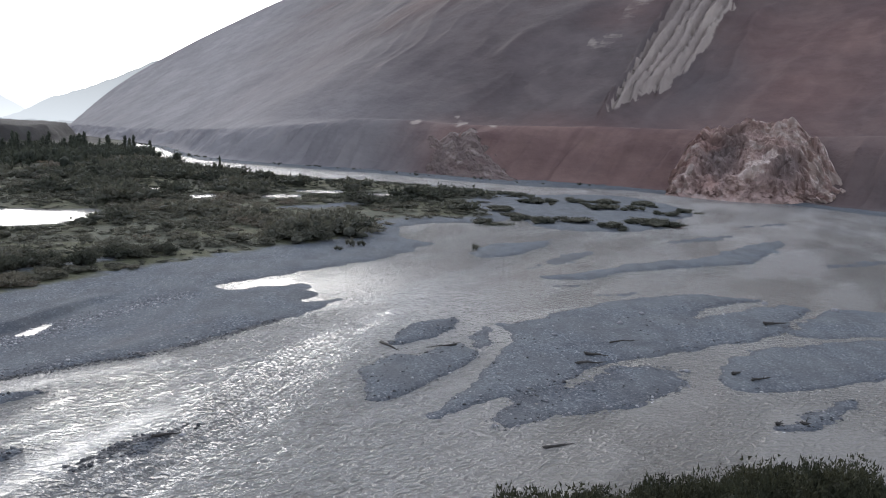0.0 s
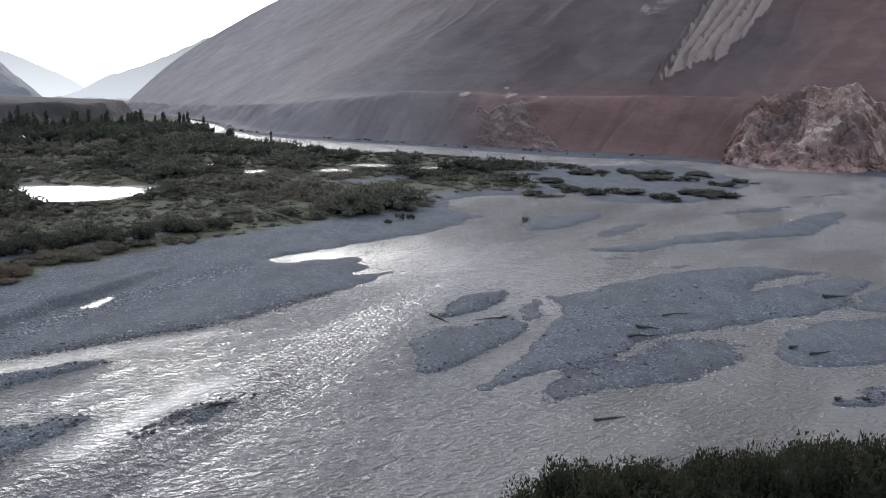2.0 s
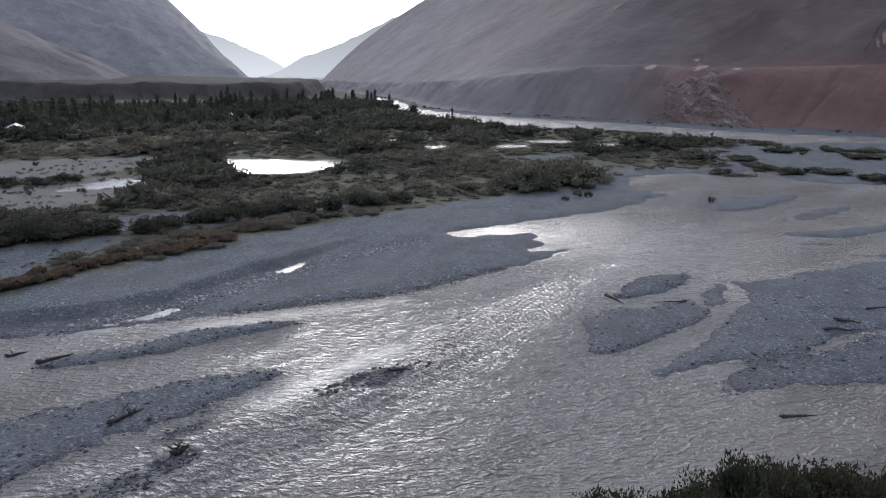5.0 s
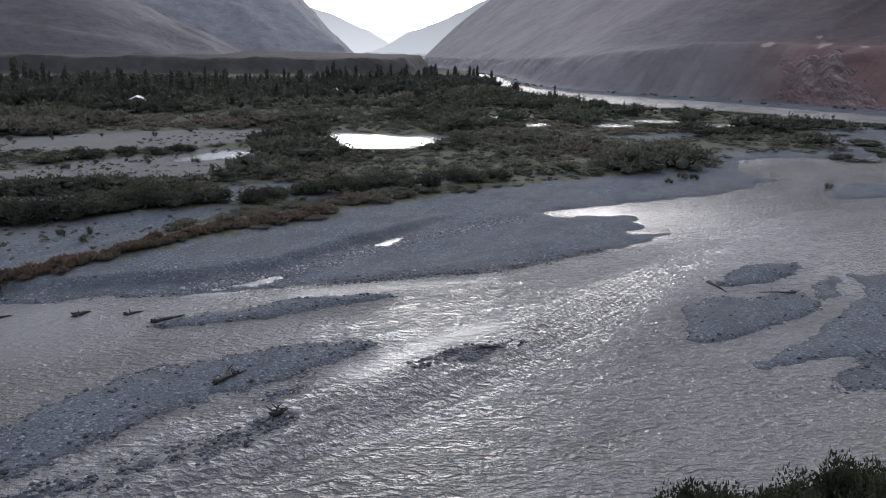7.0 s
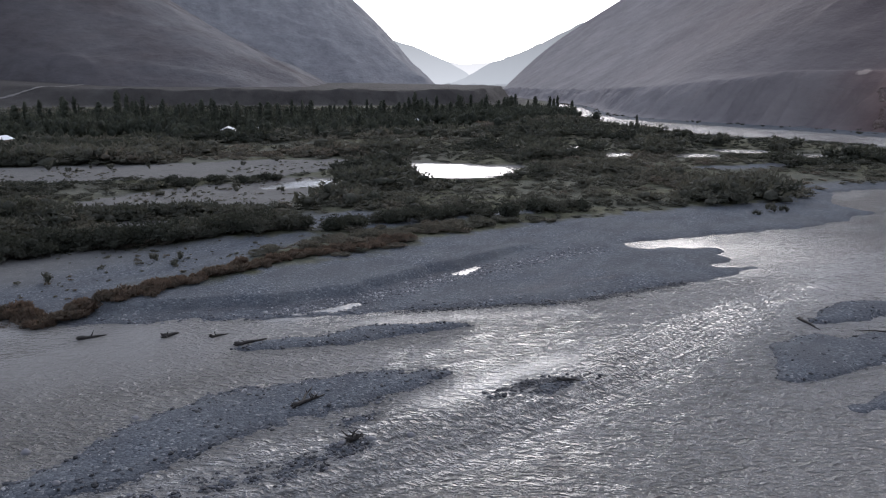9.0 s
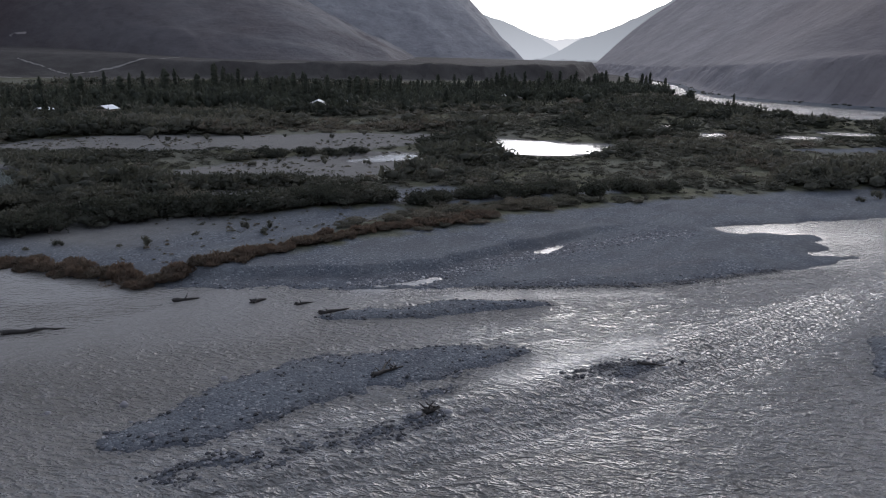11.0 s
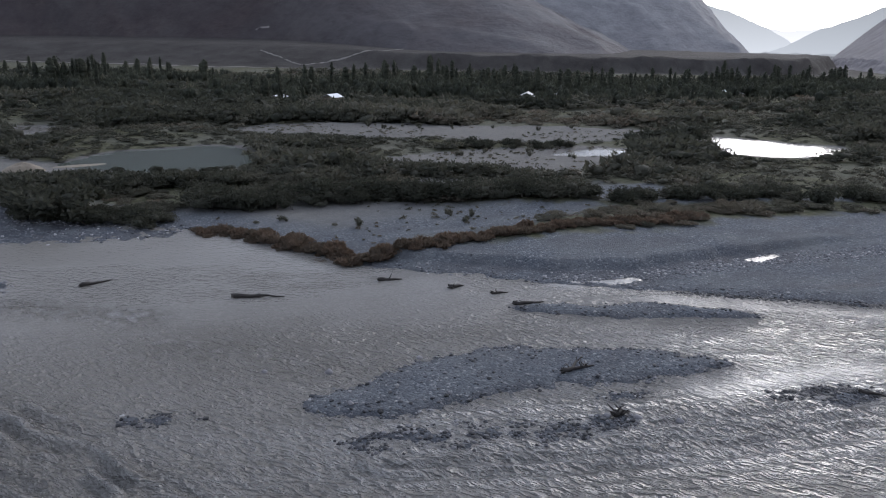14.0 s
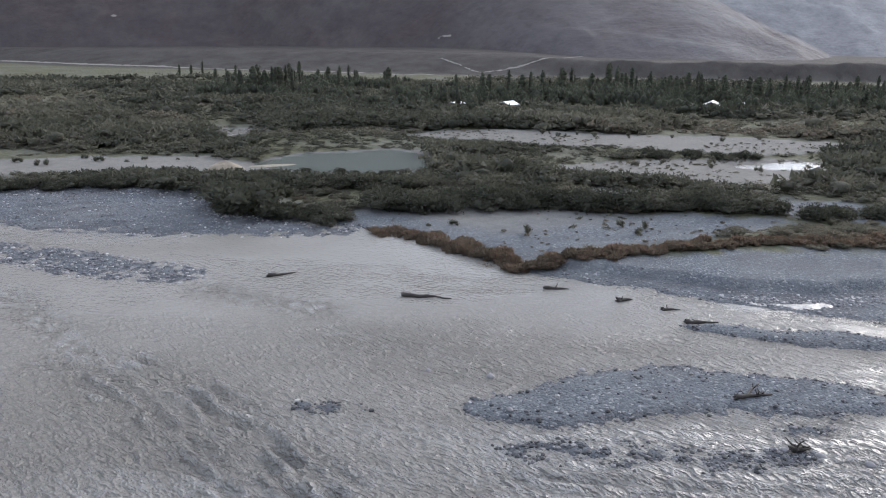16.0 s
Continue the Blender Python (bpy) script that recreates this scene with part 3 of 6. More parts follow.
def ground_height(x, y):
    """Height of the one ground sheet, and its soil, fan and wet layers."""
    x, y = np.asarray(x, float), np.asarray(y, float)
    r = np.hypot(x, y)
    amp = np.clip(r * 0.006, 0.25, 2.5)
    wx = x + amp * fbm(x * 0.35, y * 0.35, 3, 11)
    wy = y + amp * fbm(x * 0.35, y * 0.35, 3, 23)
    main = inside_depth(MAINLAND_Q, wx, wy, 400.0)
    far = inside_depth(FAR_Q, wx, wy, 400.0)
    near = inside_depth(NEAR_Q, wx, wy, 60.0)
    rough = fbm(x * 0.5, y * 0.5, 3, 5)
    lumps = fbm(x * 0.06, y * 0.06, 3, 31)

    def land(d, crown, edge):
        return np.where(d > 0, crown * (1 - np.exp(-np.maximum(d, 0) / edge)), np.maximum(d * 0.22, -1.2))

    z = land(main, 0.55, 2.2) + smoothstep(4, 60, main) * (0.35 + 0.5 * lumps)
    z = np.maximum(z, land(far, 0.9, 3.0) + smoothstep(5, 60, far) * 2.0)
    for q, h, e in BARS_Q:
        d = inside_depth(q, wx, wy, 14.0)
        z = np.maximum(z, land(d, h, e))
    dry = z > -0.15
    z = z + np.where(dry, 0.035 * rough * np.clip(r / 60, 1, 2), 0)
    # a stony wash across the spit, with pools
    wash = line_distance(WASH, wx, wy)
    z = z - 0.2 * np.exp(-(wash / 2.6) ** 2) * (main > 1.5)
    ragged = 0.05 + 0.06 * smoothstep(-15, -28, x) * smoothstep(120, 90, r)
    z = z + np.where(np.abs(z) < 0.16, ragged * (fbm(x * 1.1, y * 1.1, 3, 37) - 0.3), 0)
    pond = ponds_depth(wx, wy)
    z = np.where(main > 1.0, np.minimum(z, np.where(pond > 0, -0.32 * np.minimum(pond, 1.5) + 0.02, 0.02 - 0.028 * pond + 9 * (pond < -31))), z)
    # the cut bank above the wash
    bank = inside_depth(CUT_BANK_Q, wx, wy, 8.0)
    z = z + 0.85 * smoothstep(0, 1.1, bank) * smoothstep(112, 92, y) * (pond < 0)
    # terrace and fan
    ter = inside_depth(TERRACE_Q, wx, wy, 1500.0)
    az = np.degrees(np.arctan2(x, y))
    gentle = smoothstep(-52, -66, az)
    face = 14 + 4 * gentle
    gully = 3.0 * vnoise(x * 0.05, y * 0.05, 71) * smoothstep(0, 6, ter) * (1 - smoothstep(14, 40, ter))
    step = (face + gully) * smoothstep(0, 16 + 110 * gentle, ter) + np.maximum(ter - 20, 0) * (0.001 + 0.017 * gentle)
    z = np.where(ter > 0, np.maximum(z, 1.0 + step), z)
    # the near bank and the brow on which the camera stands
    brow = 23.3 - 0.92 * np.maximum(r - 1.2, 0)
    z = np.where(near > -4, np.maximum(z, land(near, 1.3, 2.5)), z)
    z = np.maximum(z, brow + 0.25 * rough)
    south = smoothstep(-25, -80, y) * smoothstep(0, 25, near)
    z = z + south * 22 * smoothstep(3, 30, r)
    soil = smoothstep(6, 14, main) * smoothstep(1.5, -2.0, flats_depth(wx, wy) + 1.5 * rough) * (ter < 2) * smoothstep(0.5, 2.5, -pond)
    soil = np.maximum(soil, smoothstep(0.5, 3, near))
    soil = soil * (0.8 + 0.2 * smoothstep(-0.5, 0.5, lumps))
    fan = np.maximum(smoothstep(-60, -15, ter), smoothstep(30, 90, far))
    # wet margins, widened to paint in shade at the bars' cut edges
    wet = smoothstep(0.14, -0.01, z)
    # the wet layer also takes the painted shade of the cut bank's face
    for k, line in enumerate(DAMP_AND_SHADE):
        wet = np.maximum(wet, (0.95 + 0.4 * rough) * np.exp(-(line_distance(line, wx, wy) / (0.75 + 0.35 * (k in (0, 4)))) ** 2))
    dry = 0.75 * smoothstep(-80, -105, x) * smoothstep(5, 12, main) * (ter < 2)
    return z, soil, fan, wet, dry * (1 - soil)


# ---- ground: one sheet out to the horizon, finer towards the view ----
def ring_radii(steps):
    r, out = 0.8, []
    for until, ratio, least in steps:
        while r < until:
            out.append(r)
            r += max(r * ratio, least)
    return np.array(out)


def fan_angles(lo, hi, fine, coarse):
    a = np.arange(lo, hi, fine)
    b = np.arange(hi, lo + 360, coarse)
    return np.radians(np.concatenate([a, b]))


rr = ring_radii([(28, 0.06, 0.6), (210, 0.0075, 0.2), (1500, 0.0125, 1.0), (4950, 0.04, 1.0)])
aa = fan_angles(-106, 42, 0.28, 4.0)
gx, gy = rr[:, None] * np.sin(aa)[None, :], rr[:, None] * np.cos(aa)[None, :]
gz, soil, fan_layer, wet_layer, dry_layer = ground_height(gx.ravel(), gy.ravel())
verts = np.stack([gx.ravel(), gy.ravel(), gz], axis=1)
verts = np.concatenate([verts, [[0, 0, 23.45]]])
centre = len(verts) - 1
quads = grid_quads(len(rr), len(aa), wrap=True)[:, ::-1]
first = np.arange(len(aa))
hub = np.stack([np.full(len(aa), centre), first, np.roll(first, -1)], axis=1)[:, ::-1]
me = mesh_from("ground", verts, quads, hub)
for key, values in (("soil", soil), ("fan", fan_layer), ("wet", wet_layer), ("dry", dry_layer)):
    layer(me, key, np.append(values, values[0]))
ground = part("ground", me, GROUND)
tagged(ground, "grey river gravel flats, bars and scrubby floodplain soil", "ground", kind="structure")


# ---- water: one level sheet, with standing waves in the main current ----
CURRENT = [(60, 260), (5, 190), (2, 150), (-5, 118), (-9, 95), (-13, 75), (-19, 58), (-24, 42), (-30, 28), (-40, 12), (-55, -10), (-80, -40)]
wr = ring_radii([(24, 0.2, 2.0), (170, 0.0062, 0.2), (1600, 0.03, 1.0), (2200, 0.2, 100)])
wr = wr[wr > 18]
wa = fan_angles(-106, 42, 0.28, 6.0)
wx, wy = (wr[:, None] * np.sin(wa)[None, :]).ravel(), (wr[:, None] * np.cos(wa)[None, :]).ravel()
flow_d = line_distance(CURRENT, wx, wy)
rad = np.hypot(wx, wy)
bed = ground_height(wx, wy)[0]
depth = np.clip(-bed / 1.0, 0, 1)
main_flow = np.exp(-(flow_d / 22.0) ** 2)
slick = np.exp(-(line_distance([(-29.5, 47), (-26.5, 56), (-23.5, 62)], wx, wy) / 2.4) ** 2)
slick = np.maximum(slick, 0.75 * np.exp(-(line_distance([(-45, 61), (-37, 68.5), (-29, 76)], wx, wy) / 1.7) ** 2))
calm = smoothstep(-45, -85, wx) * smoothstep(-10, 30, wy)
chop = np.clip(0.58 - 0.04 * smoothstep(2, 14, wx) + 0.8 * main_flow - 0.2 * calm, 0.08, 1.3)
pond_here = smoothstep(-3, 0, ponds_depth(wx, wy))
chop = chop * (1 - 0.93 * pond_here) * (1 - 0.85 * slick)
inlet = np.maximum(np.exp(-(((wx + 25) / 10) ** 2 + ((wy - 116) / 10) ** 2)), 0.9 * np.exp(-(((wx + 19) / 6) ** 2 + ((wy - 106) / 6) ** 2)))
chop = chop * (1 - 0.88 * inlet)
chop = chop + 1.7 * smoothstep(95, 200, rad) * (1 - pond_here) * (1 - inlet)
along_f, across_f = 0.48 * wx + 0.87 * wy, 0.87 * wx - 0.48 * wy
quiet = smoothstep(-30, -78, wx) * smoothstep(80, 12, wy)
chop = chop * (1 - 0.75 * quiet)
chop = chop * (1 - 0.45 * smoothstep(55, 105, rad)) * (1 - 0.75 * np.exp(-(((wx + 13) / 17) ** 2 + ((wy - 122) / 24) ** 2)))
lanes = 0.45 + 0.75 * smoothstep(-0.35, 0.45, fbm(along_f * 0.035, across_f * 0.13, 3, 41) + 0.25 * fbm(wx * 0.3, wy * 0.3, 2, 43))
chop = chop * (lanes + (1 - lanes) * 0.8 * main_flow)
ang = radians(34)
bend = 4.0 * fbm(wx * 0.03, wy * 0.03, 2, 61)
u = -wx * math.sin(ang) - wy * math.cos(ang) + bend
v = wx * math.cos(ang) - wy * math.sin(ang)
wave = 0.55 * fbm(u * 0.3, v * 0.85, 3, 51) + 0.3 * fbm(u * 0.2, v * 0.35, 2, 57)
# long parallel wavelets along the edge of the fast water
edge = line_distance([(-8, 100), (-13, 84), (-17.5, 66), (-22, 52), (-28, 38), (-36, 24)], wx, wy)
train = np.exp(-((edge - 1.0) / 3.2) ** 2)
wave = wave + 1.7 * train * np.sin(edge * 4.6 + 1.2 * fbm(wx * 0.15, wy * 0.15, 2, 63))
rapid = np.exp(-(line_distance([(-62.2, 0.4), (-55.0, 4.1), (-47.3, 6.6), (-41.2, 8.3), (-37.4, 9.3)], wx, wy) / 2.2) ** 2)
shoots = np.maximum(np.exp(-(line_distance([(-80, 7), (-74, 12), (-69, 17)], wx, wy) / 2.2) ** 2), np.exp(-(line_distance([(-86, -12), (-69, -5.3), (-62, -2)], wx, wy) / 1.8) ** 2))
shoots = np.maximum(shoots, 0.8 * np.exp(-(line_distance([(-62, 15), (-54.7, 22.9), (-49, 27.5)], wx, wy) / 2.5) ** 2))
rapid2 = np.exp(-(line_distance([(-64.5, -5.1), (-54.0, -0.7), (-46.0, 2.1), (-40.6, 3.5)], wx, wy) / 2.6) ** 2)
q1 = wy * 0.94 - wx * 0.34
crests = np.sin(q1 * 3.6 + 2.6 * fbm(wx * 0.22, wy * 0.22, 2, 65)) * smoothstep(-0.5, 0.3, fbm(wx * 0.35, wy * 0.35, 2, 67))
wave = wave + 2.3 * np.maximum(rapid, 0.6 * rapid2) * crests
chop = np.clip(chop + 0.55 * np.maximum(np.maximum(rapid, rapid2), 0.8 * shoots), 0, 1.4)
main_flow = np.maximum(main_flow, np.maximum(rapid, 0.8 * rapid2))
amp = 0.11 * chop * (0.3 + 0.7 * main_flow) * smoothstep(0.02, 0.35, depth) * smoothstep(190, 120, rad)
wz = amp * wave
me = mesh_from("water", np.stack([wx, wy, wz], axis=1), grid_quads(len(wr), len(wa), wrap=True)[:, ::-1])
layer(me, "chop", chop)
# paler with distance from the camera and along the run: painted sky reflection
riffle = np.maximum(0.62 * smoothstep(85, 230, rad), 0.55 * main_flow * smoothstep(-62, -34, wx)) * (1 - pond_here) * (1 - inlet) * smoothstep(-140, -60, wx)
broken = smoothstep(0.0, 0.45, fbm(wx * 0.9, wy * 1.6, 3, 69))
riffle = np.maximum(riffle, 0.85 * np.maximum(rapid, 0.8 * rapid2) * smoothstep(0.2, 0.9, wave))
riffle = np.maximum(riffle, 0.5 * shoots * broken)
layer(me, "riffle", riffle * (0.55 + 0.6 * smoothstep(-0.3, 0.5, fbm(along_f * 0.05, across_f * 0.12, 3, 47))))
lake = smoothstep(-4, 0, inside_depth(PONDS_Q[1], wx, wy, 20.0))
layer(me, "ruffle", np.maximum(smoothstep(95, 260, rad) * (1 - pond_here) * (1 - inlet), 0.25 * lake))
layer(me, "lake", lake)
water = part("water", me, WATER)
tagged(water, "shallow silty grey river water, rippled by the current", "river", kind="structure")


# ---- mountains ----
def along(points, n, spread=None):
    """n points along a polyline of any dimension, with eased corners; spread gives their fractions of its length."""
    p = np.array(points, float)
    d = np.concatenate([[0], np.cumsum(np.linalg.norm(np.diff(p[:, :2], axis=0), axis=1))])
    s = np.linspace(0, d[-1], n if spread is None else 400)
    q = np.stack([np.interp(s, d, p[:, k]) for k in range(p.shape[1])], axis=1)
    k = max(3, len(s) // 60) | 1
    for _ in range(3):
        pad = np.pad(q, ((k // 2, k // 2), (0, 0)), mode="edge")
        q = np.stack([np.convolve(pad[:, j], np.ones(k) / k, mode="valid") for j in range(q.shape[1])], axis=1)
    if spread is not None:
        t = spread * d[-1]
        q = np.stack([np.interp(t, s, q[:, j]) for j in range(q.shape[1])], axis=1)
        s = t
    return q, s


def ridge_cut(u, v, seed, width, lean):
    """Gullies that run down the slope: sharp-crested ribs."""
    w = u / width + lean * v + 0.6 * fbm(u / width * 0.7, v * 3.0, 2, seed + 3)
    a = 1 - np.abs(vnoise(w, v * 1.4, seed))
    b = 1 - np.abs(vnoise(w * 2.7 + 5, v * 2.5, seed + 1))
    return a * a + 0.45 * b * b


def polar(az, r, z=None):
    p = (r * math.sin(radians(az)), r * math.cos(radians(az)))
    return p if z is None else (*p, z)


def crest_at(az, r, el):
    """A crest point placed to fit the view: at the angle el above the camera's horizon."""
    return polar(az, r, 25 + r * math.tan(radians(el)))


def mountain(name, foot, crest, n, m, material_, label, bench=0.0, rough=18.0, foot_z=1.0, seed=0, pale=(), red=None, ribs=60.0, grey=None, spread=None):
    """A slope between a foot line and a crest line, with a back slope behind it."""
    f, s = along([(*p[:2], p[2] if len(p) > 2 else foot_z) for p in foot], n, spread)
    c, _ = along(crest, n, spread)
    v = np.linspace(0, 1, m) ** 1.45
    S, V = np.meshgrid(s, v, indexing="ij")
    T = V.copy()
    base = f[:, None, :] * (1 - T[..., None]) + c[:, None, :] * T[..., None]
    run = np.linalg.norm((c - f)[:, :2], axis=1)[:, None]
    out = V * run
    rise = (c[:, 2] - f[:, 2])[:, None]
    z = f[:, 2][:, None] + rise * (0.82 * V + 0.18 * V ** 1.8)
    if bench:
        # steep lower cliff, a level bench that carries the road, then the long slope
        cl = bench * np.clip(rise / 120, 0, 1) * smoothstep(0, 36, out) * (1 - 0.05 * smoothstep(0.1, 0.9, vnoise(S / 60, S * 0 + 3, seed)))
        w = np.clip((out - 56) / (run - 56), 0, 1)
        top = f[:, 2][:, None] + rise
        benched = np.maximum(cl, np.minimum(0.5 * z, 20)) + np.maximum(top - cl, 0) * (0.82 * w + 0.18 * w ** 1.8)
        whole = smoothstep(-23, -9, bearing(f[:, 0], f[:, 1]))[:, None]
        z = z * (1 - whole) + benched * whole
    k = (smoothstep(52, 110, out) if bench else np.clip(out / 60, 0, 1)) * smoothstep(1.0, 0.9, V)
    cut = ridge_cut(S, V * rise / 150.0, seed, ribs, 0.35)
    calm_side = 1 - 0.85 * smoothstep(2, -14, np.degrees(np.arctan2(base[..., 0], base[..., 1]))) * bool(bench)
    k = k * calm_side
    z = z + k * rough * (cut - 0.7) + k * rough * 0.35 * fbm(S / 90, out / 90, 5, seed + 9)
    if bench:
        lower = smoothstep(2, 12, out) * smoothstep(36, 20, out)
        z = z + lower * 8.0 * (ridge_cut(S, out / 60, seed + 21, 10.0, 0.1) - 0.7)
    if bench:
        # the pale tongue is scored by deep, close gullies
        bad, across, e = tongue(base[..., 0], base[..., 1], z)
        w = across * 5.5 + 0.35 * fbm(across * 3, e * 0.35, 2, seed + 31)
        rib = np.abs(np.sin(math.pi * w)) + 0.4 * np.abs(np.sin(math.pi * (2.3 * w + 0.3 * fbm(across * 6, e * 0.5, 2, seed + 33))))
        z = z + bad * (13.0 * (rib - 0.9) + 6.0)
    P = np.stack([base[..., 0], base[..., 1], z], axis=-1)
    back = P[:, -1:, :].copy()
    direction = (c - f)[:, None, :2] / run[..., None]
    back[..., :2] += direction * (run[..., None] * 0.8)
    back[..., 2] = -5
    P = np.concatenate([P, back], axis=1)
    me = mesh_from(name, P.reshape(-1, 3), grid_quads(n, m + 1)[:, ::-1])
    red_l = np.zeros_like(V) if red is None else red(S, out, z, P[:, :-1, 0], P[:, :-1, 1])
    pale_l = np.zeros_like(V)
    for fn in pale:
        pale_l = np.maximum(pale_l, fn(S, out, z, P[:, :-1, 0], P[:, :-1, 1], cut))
    haze_l = np.zeros_like(V) if grey is None else grey(S, out, z, P[:, :-1, 0], P[:, :-1, 1])
    streak = ridge_cut(S, V * rise / 110.0, seed + 40, ribs * 0.3, 0.5) * 0.6 + 0.3 * fbm(S / 45, out / 70, 4, seed + 44)
    if bench:
        fluted = 0.6 + 0.45 * fbm(S / 5, out / 70, 3, seed + 46)
        cliff = smoothstep(55, 42, out)
        b, e = bearing(base[..., 0], base[..., 1]), up_angle(base[..., 0], base[..., 1], z)
        streak = streak + 0.34 * fbm(b * 0.8 + 0.5 * e, e * 1.1, 4, seed + 48) * smoothstep(-8, 4, b)
        streak = streak - 0.6 * smoothstep(0.2, 0.9, np.exp(-((b - 26.6) / 1.9) ** 2 - ((e - 4.6) / 0.75) ** 2) + 0.25 * fbm(b * 2, e * 2, 3, seed + 49))
        streak = (0.66 + (streak - 0.66) * (0.35 + 0.65 * calm_side)) * (1 - cliff) + fluted * cliff
    layer(me, "streak", np.concatenate([streak, streak[:, -1:]], axis=1))
    layer(me, "grey", np.concatenate([haze_l, haze_l[:, -1:]], axis=1))
    layer(me, "red", np.concatenate([red_l, red_l[:, -1:]], axis=1))
    layer(me, "pale", np.concatenate([pale_l, pale_l[:, -1:]], axis=1))
    ob = part(name, me, material_)
    return tagged(ob, label, "mountain", kind="structure")


def bearing(x, y):
    return np.degrees(np.arctan2(x, y))


def up_angle(x, y, z):
    return np.degrees(np.arctan2(z - 25, np.hypot(x, y)))


def right_red(s, out, z, x, y):
    b = bearing(x, y)
    return smoothstep(-12, 8, b) * (0.24 + 0.36 * smoothstep(75, 25, out) * (1 - 0.8 * smoothstep(22, 26, b)) + 0.2 * fbm(s / 130, out / 130, 3, 77)) + 0.12


def tongue(x, y, z):
    """Where the pale gullied tongue lies above the road: its edges, and how far across it a point is."""
    b, e = bearing(x, y), up_angle(x, y, z)
    rag = 0.8 * fbm(b * 0.9, e * 1.3, 3, 19)
    left = 11.2 + (e - 1.9) * 0.56 + 0.3 * rag
    right = 15.2 + (e - 1.9) * 0.62 + 0.6 * rag
    foot = 1.75 + 0.36 * np.maximum(b - 11.2, 0) + 0.4 * rag
    mask = smoothstep(-0.25, 0.35, b - left) * smoothstep(-0.3, 0.5, right - b) * smoothstep(-0.2, 0.35, e - foot)
    across = (b - 11.2 - (e - 1.9) * 0.56) / (4.0 + (e - 1.9) * 0.06)
    return mask, across, e


def badland(s, out, z, x, y, cut):
    return 0.75 * tongue(x, y, z)[0]


def faint_tongue(s, out, z, x, y, cut):
    b, e = bearing(x, y), up_angle(x, y, z)
    mid = 10.6 + (e - 6.2) * 0.72
    return 0.44 * smoothstep(1.3, 0.5, np.abs(b - mid) + 0.6 * fbm(b * 1.1, e * 0.8, 3, 27)) * smoothstep(5.2, 6.4, e)


def bench_dust(s, out, z, x, y, cut):
    return 0.4 * (0.7 + 0.5 * fbm(s / 25, out * 0, 3, 29)) * smoothstep(32, 34.5, out) * smoothstep(41, 38, out) * smoothstep(-22, 5, bearing(x, y))


def pale_knolls(s, out, z, x, y, cut):
    """Small pale crags along the top of the cliff."""
    b, e = bearing(x, y), up_angle(x, y, z)
    spots = 0 * s
    for az, el, wa, we in ((-2.6, 0.75, 0.9, 0.35), (1.2, 0.5, 1.4, 0.5), (3.7, 0.7, 1.3, 0.4), (0.8, 1.15, 0.9, 0.25)):
        spots = np.maximum(spots, np.exp(-((b - az) / wa) ** 2 - ((e - el) / we) ** 2))
    spots = spots * (0.5 + 0.7 * smoothstep(-0.2, 0.5, fbm(s / 8, out / 14, 3, 17)))
    return 0.6 * spots


RIGHT_FOOT = [polar(-26.9, 1500), polar(-26.95, 1400), polar(-25.8, 1150), (-268, 720), (-182, 545), (-133, 495), (-78, 468), (-36, 450), (24, 405), (91, 398), (118, 362), (153, 345), (172, 300), (240, 225), (345, 70), (430, -250)]
# fits the skyline in view; unseen parts raised to darken the water's reflections
RIGHT_CREST = [crest_at(-26.6, 1700, -0.6), crest_at(-24.2, 1700, 1.75), crest_at(-22, 1700, 3.4), crest_at(-18.2, 1700, 5.75), crest_at(-12.4, 1650, 8.9), crest_at(-5, 1500, 11.6), crest_at(4, 1300, 16),
               crest_at(12, 1200, 20), crest_at(22, 1100, 23), crest_at(35, 1000, 24), crest_at(60, 950, 24), crest_at(100, 950, 20)]
f = np.linspace(0, 1, 760)
DENSE = np.interp(f, [0, 0.3, 0.84, 1], [0, 0.42, 0.74, 1])
# the grey layer paints haze into the rock, paler towards the far nose
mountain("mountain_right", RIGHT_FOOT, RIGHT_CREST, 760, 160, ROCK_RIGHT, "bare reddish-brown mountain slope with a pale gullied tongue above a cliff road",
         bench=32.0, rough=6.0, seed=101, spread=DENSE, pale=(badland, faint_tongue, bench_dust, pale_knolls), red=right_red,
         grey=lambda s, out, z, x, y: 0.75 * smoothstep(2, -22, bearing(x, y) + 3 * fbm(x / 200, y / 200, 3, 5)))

def left_scars(s, out, z, x, y, cut):
    b, e = bearing(x, y), up_angle(x, y, z)
    spots = 0 * s
    for az, el, wa, we in ((-66.1, 0.95, 0.5, 0.10), (-89.1, 2.0, 0.3, 0.15), (-66.6, 0.8, 0.2, 0.2)):
        spots = np.maximum(spots, np.exp(-((b - az) / wa) ** 2 - ((e - el) / we) ** 2))
    return 0.75 * spots


LEFT_FOOT = [polar(-39.0, 1900, 6), polar(-39.8, 1050, 6), polar(-44, 960, 6), polar(-55, 1000, 6), polar(-66, 1280, 8), polar(-80, 1700, 8), polar(-97, 1900, 8), polar(-125, 1900, 8)]
# the unseen crest, left of the view, is also raised to darken reflections
LEFT_CREST = [crest_at(-40.4, 1950, 0.1), crest_at(-43.5, 1950, 1.5), crest_at(-47.8, 2000, 3.6), crest_at(-54, 2300, 7.5), crest_at(-62, 2600, 12.5), crest_at(-75, 2900, 17), crest_at(-95, 3000, 19), crest_at(-125, 3000, 19)]
